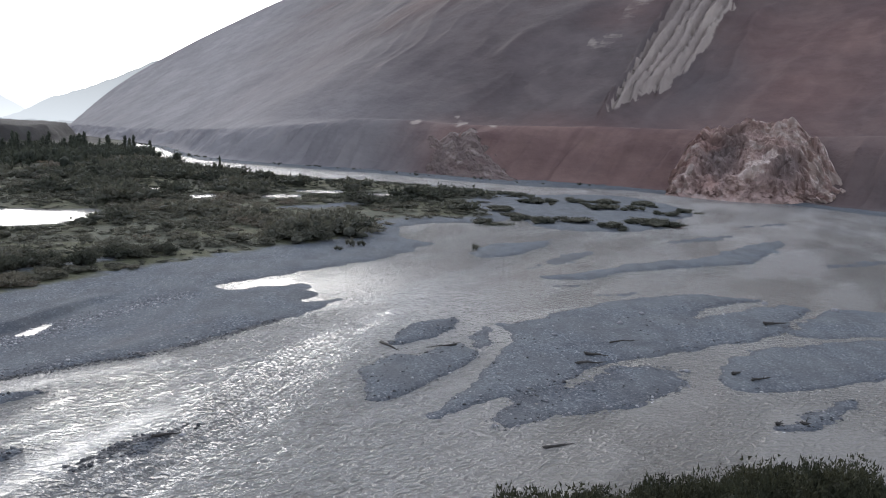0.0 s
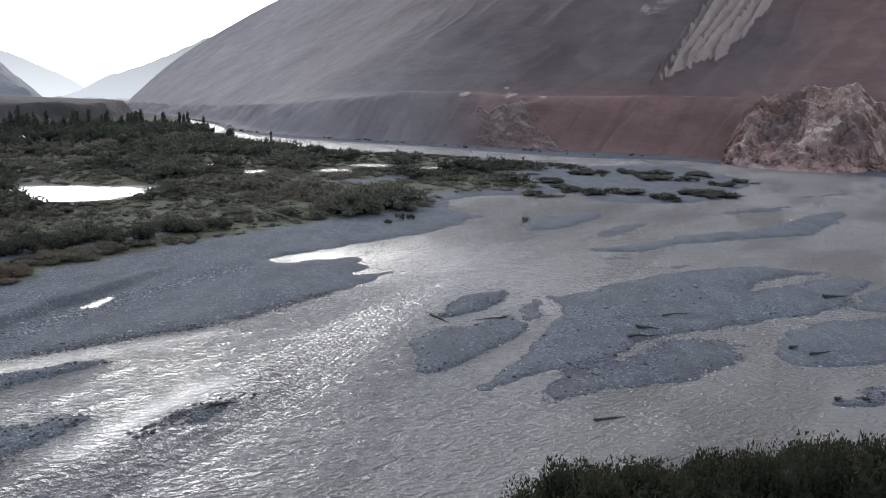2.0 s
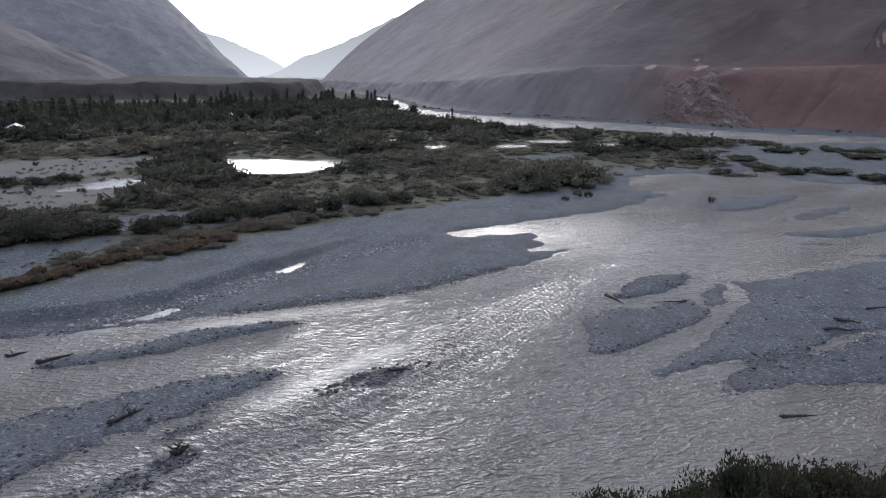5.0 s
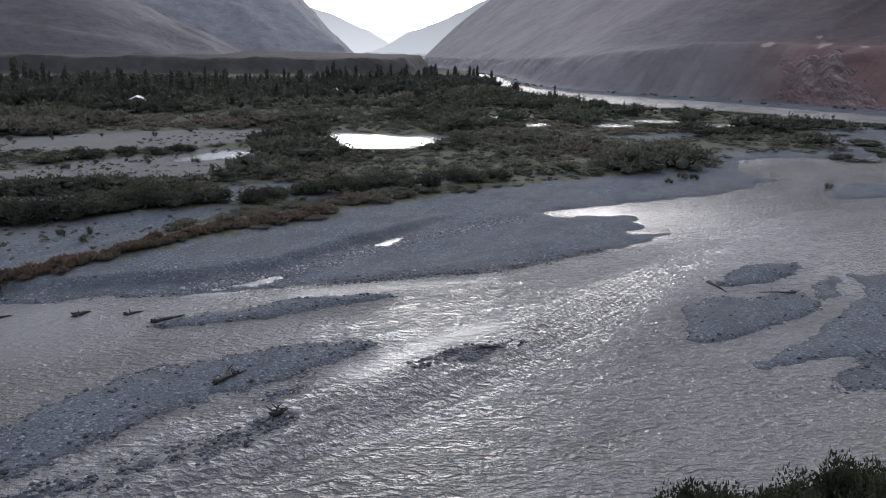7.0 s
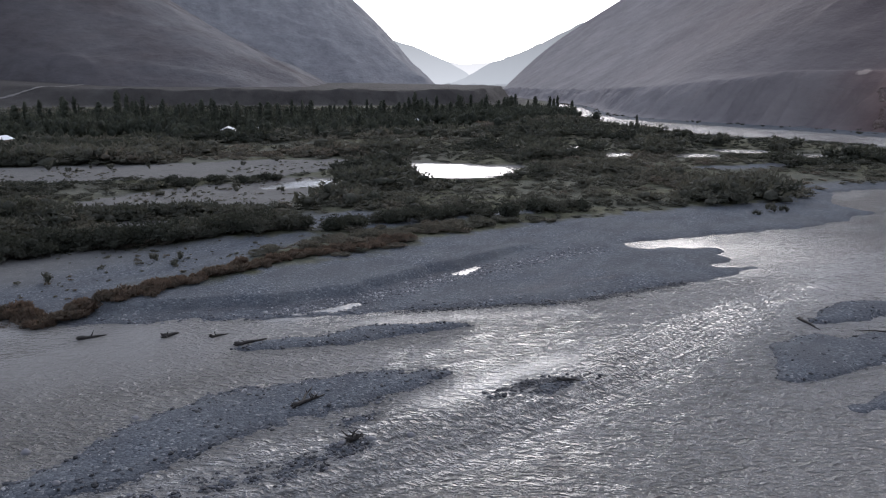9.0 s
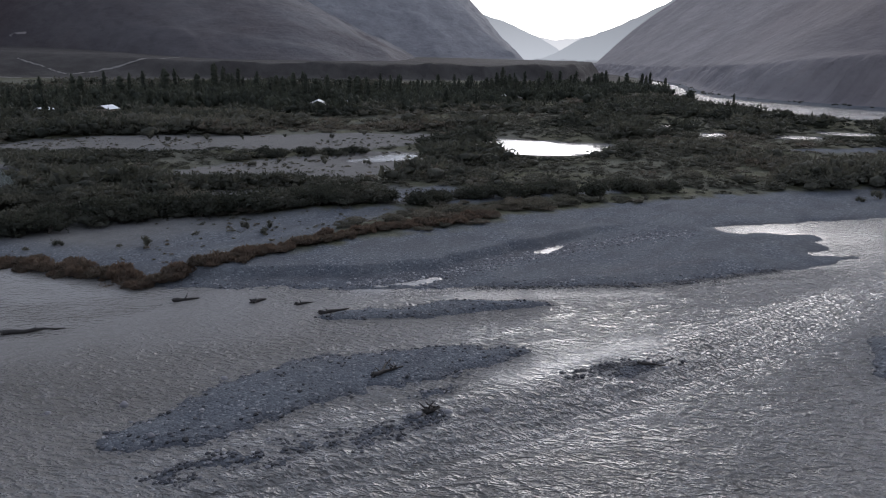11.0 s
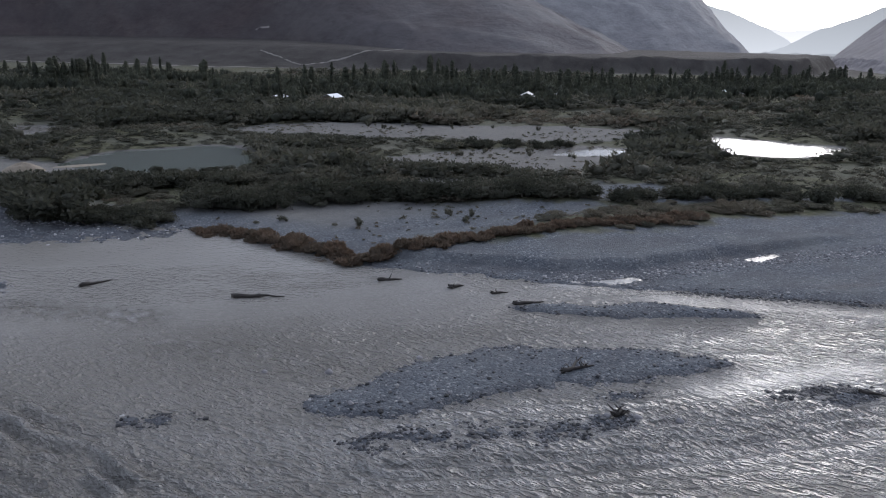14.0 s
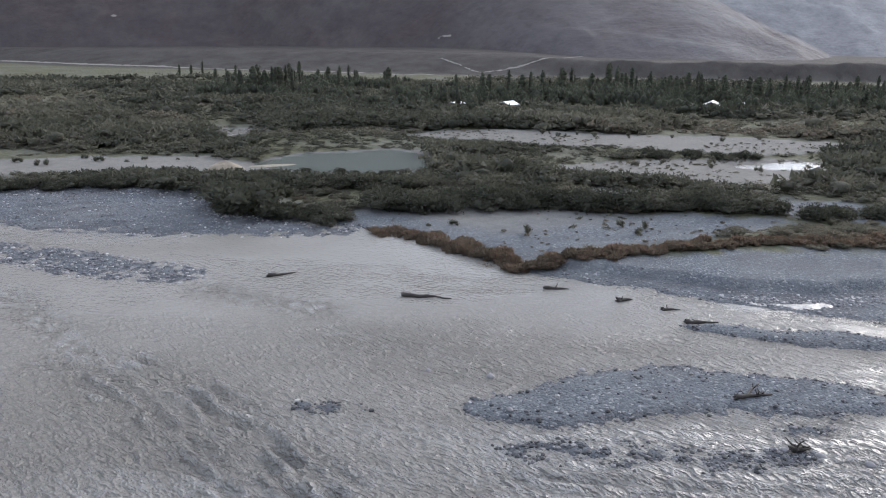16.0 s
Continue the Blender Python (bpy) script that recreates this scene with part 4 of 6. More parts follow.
# haze painted into the rock colour, paler towards the valley mouth
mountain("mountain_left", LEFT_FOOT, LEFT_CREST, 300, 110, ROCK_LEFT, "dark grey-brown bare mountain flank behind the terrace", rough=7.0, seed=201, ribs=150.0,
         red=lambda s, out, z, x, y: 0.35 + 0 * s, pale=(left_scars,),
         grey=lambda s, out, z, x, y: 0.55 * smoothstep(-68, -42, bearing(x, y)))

LEFT_FAR_FOOT = [polar(-31.3, 3200, -5), polar(-31.5, 2600, -5), polar(-36, 2500, -5), polar(-44, 2500, -5), polar(-56, 2700, -5)]
LEFT_FAR_CREST = [crest_at(-31.2, 3300, -0.6), crest_at(-31.9, 3300, -0.1), crest_at(-33.1, 3300, 0.95), crest_at(-34.9, 3300, 3.0), crest_at(-36.4, 3300, 4.5), crest_at(-37.6, 3300, 5.6), crest_at(-43, 3300, 8.5), crest_at(-56, 3300, 13)]
# an even coat of painted haze over the same rock
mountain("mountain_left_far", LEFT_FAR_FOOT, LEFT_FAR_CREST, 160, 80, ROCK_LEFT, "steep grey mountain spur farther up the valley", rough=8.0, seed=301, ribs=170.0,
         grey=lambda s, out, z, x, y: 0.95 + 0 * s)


def far_ridge(name, skyline, r, mat, label):
    """A distant ridge as a thin backdrop on the skyline."""
    rows, s = along([(az, el) for az, el in skyline], 120)
    top = rows[:, 1] + 0.06 * fbm(rows[:, 0] * 1.6, rows[:, 0] * 0, 3, int(r))
    V = []
    for k, drop in enumerate((0.0, 0.5, 1.0)):
        for (az, el), e in zip(rows, top):
            ee = e * (1 - drop) - 1.0 * drop
            V.append(polar(az, r - 60 * drop, 25 + r * math.tan(radians(ee))))
    ob = part(name, mesh_from(name, np.array(V), grid_quads(3, 120)), mat)
    return tagged(ob, label, "distant ridge", kind="structure")


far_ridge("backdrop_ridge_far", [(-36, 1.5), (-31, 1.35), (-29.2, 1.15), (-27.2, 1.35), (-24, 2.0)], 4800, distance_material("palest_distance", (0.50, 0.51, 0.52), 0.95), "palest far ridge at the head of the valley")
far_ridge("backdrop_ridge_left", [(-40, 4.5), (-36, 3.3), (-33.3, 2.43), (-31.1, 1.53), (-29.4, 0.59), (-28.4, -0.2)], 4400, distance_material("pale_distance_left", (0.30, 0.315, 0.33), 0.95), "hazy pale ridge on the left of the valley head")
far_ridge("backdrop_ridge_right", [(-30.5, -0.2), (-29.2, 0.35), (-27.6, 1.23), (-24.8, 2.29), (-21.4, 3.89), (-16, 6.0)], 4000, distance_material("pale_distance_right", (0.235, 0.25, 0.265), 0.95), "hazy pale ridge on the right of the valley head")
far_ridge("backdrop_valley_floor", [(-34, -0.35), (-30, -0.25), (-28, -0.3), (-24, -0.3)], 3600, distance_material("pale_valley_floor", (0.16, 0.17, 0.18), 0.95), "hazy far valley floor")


# ---- vegetation ----
def ico(sub=1):
    bm = bmesh.new()
    bmesh.ops.create_icosphere(bm, subdivisions=sub, radius=1.0)
    v = np.array([p.co[:] for p in bm.verts])
    t = np.array([[q.index for q in f.verts] for f in bm.faces])
    bm.free()
    return v, t


ICO_V, ICO_T = ico(1)


def foliage(rng, lobes, leaves, leaf, flat=1.0, spread=0.55, lobe_size=(0.32, 0.5), core=0.8, leaf_z=1.0, rise=0.7):
    """A crown about 2 wide and 1 high on the ground: lumpy lobes bristling with small leaf sprays."""
    V, T, count = [], [], 0
    centres = []
    for k in range(lobes):
        a, q = rng.uniform(0, 2 * math.pi), spread * math.sqrt(rng.uniform(0, 1))
        size = rng.uniform(*lobe_size)
        centres.append((q * math.cos(a) * 1.25, q * math.sin(a) * 1.25, max(size * 0.55, rng.uniform(0.25, 0.9 - size * 0.5) * (1 - 0.4 * q)), size))
    for cx, cy, cz, size in centres:
        w = ICO_V * rng.uniform(0.75, 1.1, (len(ICO_V), 1)) * size * core * np.array([1.1, 1.1, 0.8]) + (cx, cy, cz)
        w[:, 2] = np.maximum(w[:, 2], -0.02)
        V.append(w), T.append(ICO_T + count)
        count += len(w)
        n = leaves // lobes
        d = rng.normal(size=(n, 3))
        d[:, 2] = np.abs(d[:, 2]) * 0.9 - 0.25
        d /= np.linalg.norm(d, axis=1)[:, None]
        p = d * size * rng.uniform(0.68, 1.22, (n, 1)) * np.array([1.1, 1.1, 0.85]) + (cx, cy, cz)
        p[:, 2] = np.maximum(p[:, 2], 0.02)
        e1 = rng.normal(size=(n, 3)) * 0.8 + d * 0.7 + (0, 0, rise)
        e1 /= np.linalg.norm(e1, axis=1)[:, None]
        e2 = np.cross(e1, rng.normal(size=(n, 3)))
        e2 /= np.linalg.norm(e2, axis=1)[:, None]
        e1[:, 2] *= leaf_z
        e2[:, 2] *= leaf_z
        size_l = leaf * rng.uniform(0.6, 1.3, (n, 1))
        tri = np.stack([p - e2 * size_l * 0.34, p + e2 * size_l * 0.34, p + e1 * size_l * 1.15], axis=1).reshape(-1, 3)
        V.append(tri), T.append(np.arange(3 * n).reshape(-1, 3) + count)
        count += 3 * n
    V, T = np.concatenate(V), np.concatenate(T)
    V[:, 2] /= max(V[:, 2].max(), 0.01)
    return V, T


def scatter_mesh(name, variants, pos, size, turn, tone, pick, soft=True):
    """Many plants or stones of a few kinds, joined into one mesh."""
    V, T, A, count = [], [], [], 0
    for k, (bv, bt) in enumerate(variants):
        sel = np.where(pick == k)[0]
        if not len(sel):
            continue
        w = bv[None] * size[sel][:, None, :]
        c, s = np.cos(turn[sel])[:, None], np.sin(turn[sel])[:, None]
        w = np.stack([w[..., 0] * c - w[..., 1] * s, w[..., 0] * s + w[..., 1] * c, w[..., 2]], axis=-1) + pos[sel][:, None, :]
        V.append(w.reshape(-1, 3))
        T.append((bt[None] + (np.arange(len(sel)) * len(bv))[:, None, None]).reshape(-1, 3) + count)
        A.append(np.repeat(tone[sel], len(bv)))
        count += len(sel) * len(bv)
    me = mesh_from(name, np.concatenate(V), None, np.concatenate(T), smooth=soft)
    layer(me, "tone", np.concatenate(A))
    return me


rng = np.random.default_rng(7)
NEAR_SHRUBS = [foliage(rng, 9, 950, 0.13, core=0.62, lobe_size=(0.18, 0.46), spread=0.62) for _ in range(6)]
FAR_SHRUBS = [foliage(rng, 6, 96, 0.2, core=0.68, lobe_size=(0.2, 0.48), spread=0.66) for _ in range(6)]


def plan_points(r0, r1, cell0, cell_gain, az0=-104, az1=24):
    """Jittered points over the flats, sparser with distance."""
    out, r = [], r0
    while r < r1:
        cell = cell0 + cell_gain * r
        n = int(r * radians(az1 - az0) / cell)
        a = np.radians(az0 + (az1 - az0) * (np.arange(n) + rng.uniform(0, 1, n)) / n)
        q = r + rng.uniform(0, cell, n)
        out.append(np.stack([q * np.sin(a), q * np.cos(a)], axis=1))
        r += cell
    return np.concatenate(out)


LIP = [(-98.5, 32.7), (-92.6, 36.8), (-83, 40.4), (-75.5, 42.2), (-72.3, 43.6), (-73.0, 46), (-71.2, 52), (-70.4, 60), (-69.8, 68), (-68.6, 75), (-64, 84), (-62.6, 93)]


def scrub_mask(x, y):
    """How thickly scrub grows: 0 bare, 1 thicket."""
    r = np.hypot(x, y)
    amp = np.clip(r * 0.008, 0.4, 3.0)
    wx = x + amp * fbm(x * 0.2, y * 0.2, 3, 81)
    wy = y + amp * fbm(x * 0.2, y * 0.2, 3, 83)
    main = inside_depth(MAINLAND_Q, wx, wy, 60.0)
    ter = inside_depth(TERRACE_Q, x, y, 60.0)
    bare = flats_depth(wx, wy)
    pond = ponds_depth(wx, wy)
    band = growth_band(x, y)
    dense = 1 - 0.4 * smoothstep(0.05, 0.35, band)
    dense = np.maximum(dense, 0.9 * smoothstep(-16, -7, bare) * (x > -75))
    dense = dense * smoothstep(3.0, 5.0, line_distance(LIP[2:10], x, y))
    return smoothstep(2.5, 5.0, main) * (bare < -0.5) * (pond < -1.2) * (ter < -20) * dense, main


def growth_band(x, y):
    """Hedge-like belts that follow the river: below zero thick growth, above it open grass."""
    u, v = 0.48 * x + 0.87 * y, 0.87 * x - 0.48 * y
    return 0.8 * fbm(u * 0.014, v * 0.05, 3, 91) + 0.25 * fbm(x * 0.07, y * 0.07, 2, 93)


pts = plan_points(66, 620, 1.2, 0.0128)
dens, main_d = scrub_mask(pts[:, 0], pts[:, 1])
keep = rng.uniform(0, 1, len(pts)) < 0.95 * dens
pts, main_d = pts[keep], main_d[keep]
rad_p = np.hypot(pts[:, 0], pts[:, 1])
zp = ground_height(pts[:, 0], pts[:, 1])[0]
patch = fbm(pts[:, 0] * 0.03, pts[:, 1] * 0.03, 3, 95)
band = growth_band(pts[:, 0], pts[:, 1])
tall = 0.75 + 0.4 * patch + 1.7 * smoothstep(0.08, -0.3, band) + 0.9 * rng.uniform(0, 1, len(pts)) ** 3 + smoothstep(120, 330, rad_p) * rng.uniform(0.2, 1.6, len(pts)) * smoothstep(0, 40, main_d)
tall = tall * (1 - 0.45 * smoothstep(0.05, 0.3, band))
tall = np.clip(1.35 * tall * np.exp(rng.normal(0, 0.3, len(pts))), 0.4, 6.0)
# low growth in front of open water and gravel, which stay in sight
for gap in (3.0, 6.0, 10.0, 15.0, 21.0, 28.0, 36.0, 46.0):
    f = 1 + gap / rad_p
    seen_water = ponds_depth(pts[:, 0] * f, pts[:, 1] * f) > 0
    seen_flat = flats_depth(pts[:, 0] * f, pts[:, 1] * f) > 0.5
    tall = np.where(seen_water, np.minimum(tall, np.maximum(0.15, 18 * gap / rad_p - 0.4)), tall)
    near_water = ponds_depth(pts[:, 0] * (2 - f), pts[:, 1] * (2 - f)) > 0
    tall = np.where(near_water, np.minimum(tall, 0.35 + 0.03 * gap), tall)
    seen_river = (rad_p > 200) & (inside_depth(MAINLAND_Q, pts[:, 0] * f, pts[:, 1] * f, 40.0) < 0)
    tall = np.where(seen_river, np.minimum(tall, np.maximum(0.6, 20 * gap / rad_p)), tall)
    tall = np.where(seen_flat, np.minimum(tall, 0.4 + 20 * gap / rad_p), tall)
wide = tall * rng.uniform(0.75, 1.4, len(pts)) + 0.5 + 0.005 * rad_p
tone = 0.11 + 0.2 * patch + 0.45 * smoothstep(-0.5, 0.4, band) + rng.normal(0, 0.06, len(pts)) + 0.22 * fbm(pts[:, 0] * 0.012, pts[:, 1] * 0.012, 2, 97)
tone = np.clip(tone + 0.3 * (rng.uniform(0, 1, len(pts)) < 0.05), 0, 0.82)
size = np.stack([wide * rng.uniform(0.65, 1.15, len(pts)), wide * 0.85, tall], axis=1)
pos = np.stack([pts[:, 0], pts[:, 1], zp - 0.05], axis=1)
turn = rng.uniform(0, 6.28, len(pts))
DISTANT_SHRUBS = [foliage(rng, 4, 44, 0.24, core=0.74, lobe_size=(0.26, 0.5), spread=0.62) for _ in range(6)]
near_sel, mid_sel = rad_p < 135, (rad_p >= 135) & (rad_p < 290)
for name, sel, kinds, label in (("thicket_near", near_sel, NEAR_SHRUBS, "dense grey-green willow scrub on the near flats"),
                                ("thicket_middle", mid_sel, FAR_SHRUBS, "olive and brownish scrub belts between the gravel flats"),
                                ("thicket_far", ~near_sel & ~mid_sel, DISTANT_SHRUBS, "dark green and brownish scrub covering the far floodplain")):
    pick = rng.integers(0, len(kinds), sel.sum())
    me = scatter_mesh(name, kinds, pos[sel], size[sel], turn[sel], tone[sel], pick)
    tagged(part(name, me, LEAF), label, "scrub", kind="stuff")


def limb_mesh(rng, base, tip, r0, r1, sides=6, rings=5, wobble=0.08):
    """A tapered, slightly crooked limb."""
    base, tip = np.array(base, float), np.array(tip, float)
    axis = tip - base
    length = np.linalg.norm(axis)
    axis /= length
    side = np.cross(axis, [0.3, 0.5, 0.8])
    side /= np.linalg.norm(side)
    other = np.cross(axis, side)
    V = []
    drift = np.zeros(3)
    for k in range(rings):
        t = k / (rings - 1)
        if 0 < k < rings - 1:
            drift = (side * rng.normal() + other * rng.normal()) * wobble * length
        c = base + axis * length * t + drift * (0 < k < rings - 1)
        rad_k = (r0 * (1 - t) + r1 * t) * rng.uniform(0.88, 1.12)
        for j in range(sides):
            a = 2 * math.pi * j / sides
            V.append(c + (side * math.cos(a) + other * math.sin(a)) * rad_k)
    Q = grid_quads(rings, sides, wrap=True)
    T = np.concatenate([Q[:, [0, 1, 2]], Q[:, [0, 2, 3]]])
    n = len(V)
    V += [base - axis * r0 * 0.3, tip + axis * r1]
    caps = [[n, (j + 1) % sides, j] for j in range(sides)] + [[n + 1, n - sides + j, n - sides + (j + 1) % sides] for j in range(sides)]
    return np.array(V), np.concatenate([T, caps])


def join(pieces):
    V, T, count = [], [], 0
    for v, t in pieces:
        V.append(v), T.append(t + count)
        count += len(v)
    return np.concatenate(V), np.concatenate(T)


def shrub_thing(seed, name, leaf_mat, label, tone_v, lobes=6, leaves=320, leaf=0.14, stems=5, upright=1.0, category="shrub", lobe_size=(0.32, 0.5), core=0.74, rise=0.7):
    """A single bush: an Empty at its base, stems and foliage."""
    g = np.random.default_rng(seed)
    ob = new(name)
    tagged(ob, label, category)
    v, t = foliage(g, lobes, leaves, leaf, spread=0.55 / upright, lobe_size=lobe_size, core=core, leaf_z=0.8, rise=rise)
    me = mesh_from("foliage", v, None, t)
    layer(me, "tone", np.clip(tone_v + g.normal(0, 0.05) + 0 * v[:, 0], 0, 1))
    part("foliage", me, leaf_mat, ob)
    pieces = []
    for k in range(stems):
        a = g.uniform(0, 6.28)
        pieces.append(limb_mesh(g, (0.08 * math.cos(a), 0.08 * math.sin(a), -0.05), (0.45 * math.cos(a), 0.45 * math.sin(a), g.uniform(0.35, 0.6)), 0.025, 0.008, 4, 4))
    v, t = join(pieces)
    part("stems", mesh_from("stems", v, None, t), BARK, ob, "thin woody stems")
    return ob


def place(protos, spots, group):
    """Copies of prototype things at (x, y, width, height); the prototypes take the first spots."""
    for k, (x, y, w, h) in enumerate(spots):
        z = float(ground_height(np.array([x]), np.array([y]))[0][0])
        p = protos[k % len(protos)]
        ob = p if k < len(protos) else copy_thing(p, Matrix())
        ob.matrix_basis = Matrix.LocRotScale((x, y, z - 0.03), Euler((0, 0, rng.uniform(0, 6.28))), (w / 2, w / 2, h))
        tagged(ob, group=group)


# single shrubs on the open gravel
lone_protos = [shrub_thing(40 + k, "shrub", LEAF, "low grey-green shrub on bare river gravel", 0.25 + 0.1 * k, leaves=260) for k in range(3)]
spots = [(-95.9, 43.9, 1.6, 1.1), (-86.9, 50.8, 1.8, 1.5), (-85.0, 64.9, 1.4, 1.5), (-81.2, 65.2, 1.7, 1.2), (-82.8, 67.4, 1.5, 1.3),
         (-19.5, 155.2, 2.4, 2.2), (-21.3, 150.6, 1.8, 1.2), (7.2, 162.4, 1.8, 1.4), (1.8, 162.4, 1.2, 1.0), (-17.5, 157.5, 2.0, 1.8)]
for k in range(34):
    q = FLATS[k % 3 + 2][k % 7]
    c = np.mean(FLATS[k % 3 + 2], axis=0)
    f = rng.uniform(0.15, 0.9)
    h = rng.uniform(0.7, 1.8)
    spots.append((c[0] + (q[0] - c[0]) * f + rng.uniform(-5, 5), c[1] + (q[1] - c[1]) * f + rng.uniform(-5, 5), h * rng.uniform(1.0, 1.5), h))
place(lone_protos, spots, "shrubs on the gravel flats")

# dry grass tufts strewn over the flats
g = np.random.default_rng(45)
tufts = []
for q, n in ((FLATS_Q[2], 420), (FLATS_Q[3], 320), (FLATS_Q[1], 110), (FLATS_Q[5], 60)):
    c = g.uniform(q.min(axis=0), q.max(axis=0), (n * 6, 2))
    c = c[(inside_depth(q, c[:, 0], c[:, 1], 20.0) > 0.3) & (fbm(c[:, 0] * 0.06, c[:, 1] * 0.06, 3, 99) > -0.05)]
    tufts.append(c[:n])
tufts = np.concatenate(tufts)
hh = 0.12 + 0.5 * g.uniform(0, 1, len(tufts)) ** 2
me = scatter_mesh("grass_tufts", [foliage(rng, 2, 40, 0.5, core=0.4, rise=2.0) for _ in range(4)], np.column_stack([tufts, ground_height(tufts[:, 0], tufts[:, 1])[0] - 0.02]),
                  np.column_stack([hh * 1.1, hh, hh]), g.uniform(0, 6.28, len(tufts)), g.uniform(0.35, 0.85, len(tufts)), g.integers(0, 4, len(tufts)))
tagged(part("grass_tufts", me, LEAF), "low dry grass tufts on the open gravel flats", "grass", kind="stuff")

# rusty shrubs along the lip of the bank
rust_protos = [shrub_thing(60 + k, "rusty_shrub", LEAF_RED, "rust-brown autumn shrub along the river bank", 0.3 + 0.2 * k, lobes=6, leaves=380, leaf=0.3, core=0.6, rise=1.8) for k in range(4)]
q, s = along([(*p, 0) for p in LIP], 420)
spots = []
for k, (x, y, _) in enumerate(q):
    h = rng.uniform(0.6, 1.6) if 190 > k > 50 else rng.uniform(0.45, 1.3)
    if rng.uniform() < 0.85:
        spots.append((x + rng.normal(0, 0.75), y + rng.normal(0, 0.75), h * rng.uniform(1.2, 2.1), h * rng.uniform(0.7, 1.1)))
place(rust_protos, spots, "rusty shrubs along the bank lip")

# clumps of willow on the far gravel island and by the delta
willow_protos = [shrub_thing(80 + k, "island_shrub", LEAF, "dark olive willow clump on a river island", 0.12 + 0.13 * k, lobes=8, leaves=360, leaf=0.15) for k in range(4)]
spots = []
for cx, cy, ax, ay, n in ((37, 284, 8, 12, 8), (53, 289, 8, 8, 8), (29, 217, 4, 3, 6), (39, 220, 5, 3, 5), (48, 210, 4, 2.5, 5), (63, 221, 6, 4, 8), (59, 266, 8, 5, 7), (74, 287, 9, 9, 9),
                          (87, 266, 5, 3, 4), (14, 211, 4, 2, 4), (22, 227, 3, 4, 5), (19, 250, 4, 7, 5), (30, 305, 5, 6, 5), (76, 252, 4, 3, 3)):
    for _ in range(int(n * 1.6)):
        h = rng.uniform(0.7, 2.2)
        spots.append((cx + rng.normal(0, ax * 0.6), cy + rng.normal(0, ay * 0.5), h * rng.uniform(2.2, 4.4), h))
place(willow_protos, spots, "willow clumps on the gravel island")


# dark hedges of willow behind the bank and the gravel flats
hedge_protos = [shrub_thing(90 + k, "willow_bush", LEAF, "dense dark willow bush in a riverside hedge", 0.0 + 0.1 * k, lobes=9, leaves=900, leaf=0.13, core=0.6) for k in range(4)]
spots = []
for line, n, lo, hi, jit in (([(-152, -22), (-149, -6), (-146, 4), (-134, 17)], 50, 1.4, 2.7, 1.2), ([(-131, 16), (-119, 15.5), (-112, 21.5), (-105.5, 30)], 42, 1.3, 2.6, 0.9),
                             ([(-110, 38), (-103, 56), (-96, 71), (-85, 90)], 60, 2.2, 4.0, 1.6), ([(-83, 92), (-74, 104), (-66, 118), (-52, 138)], 48, 1.5, 3.0, 1.8), ([(-150, 34), (-141, 52), (-141, 68)], 18, 1.2, 1.9, 1.6),
                             ([(-144, 107), (-143.5, 114), (-142.9, 121), (-138.5, 128), (-133.8, 133), (-132.5, 140)], 22, 1.4, 2.6, 1.5), ([(-130, 159), (-131, 172), (-137, 188)], 14, 1.4, 2.4, 2.0)):
    for x, y, _ in along([(*p, 0) for p in line], n)[0]:
        h = rng.uniform(lo, hi)
        spots.append((x + rng.normal(0, jit), y + rng.normal(0, jit), h * rng.uniform(1.5, 2.3), h))
place(hedge_protos, spots, "willow hedge along the river flats")

# small bushes at the foot of the far cliff
foot_protos = [shrub_thing(96 + k, "cliff_foot_bush", LEAF, "small dark bush at the foot of the cliff", 0.1 + 0.2 * k, lobes=5, leaves=110, leaf=0.2) for k in range(2)]
spots = []
for x, y, _ in along([(-260, 705, 0), (-180, 534, 0), (-133, 488, 0), (-78, 461, 0), (-36, 443, 0), (-3, 412, 0), (24, 397, 0), (60, 386, 0), (92, 392, 0)], 46)[0]:
    for _ in range(int(rng.integers(0, 4))):
        h = rng.uniform(0.6, 1.7) * rng.uniform(0.7, 1.2)
        spots.append((x + rng.normal(0, 6), y + rng.normal(3, 2.5), h * rng.uniform(1.3, 2.6), h))
place(foot_protos, spots, "bushes along the cliff foot")


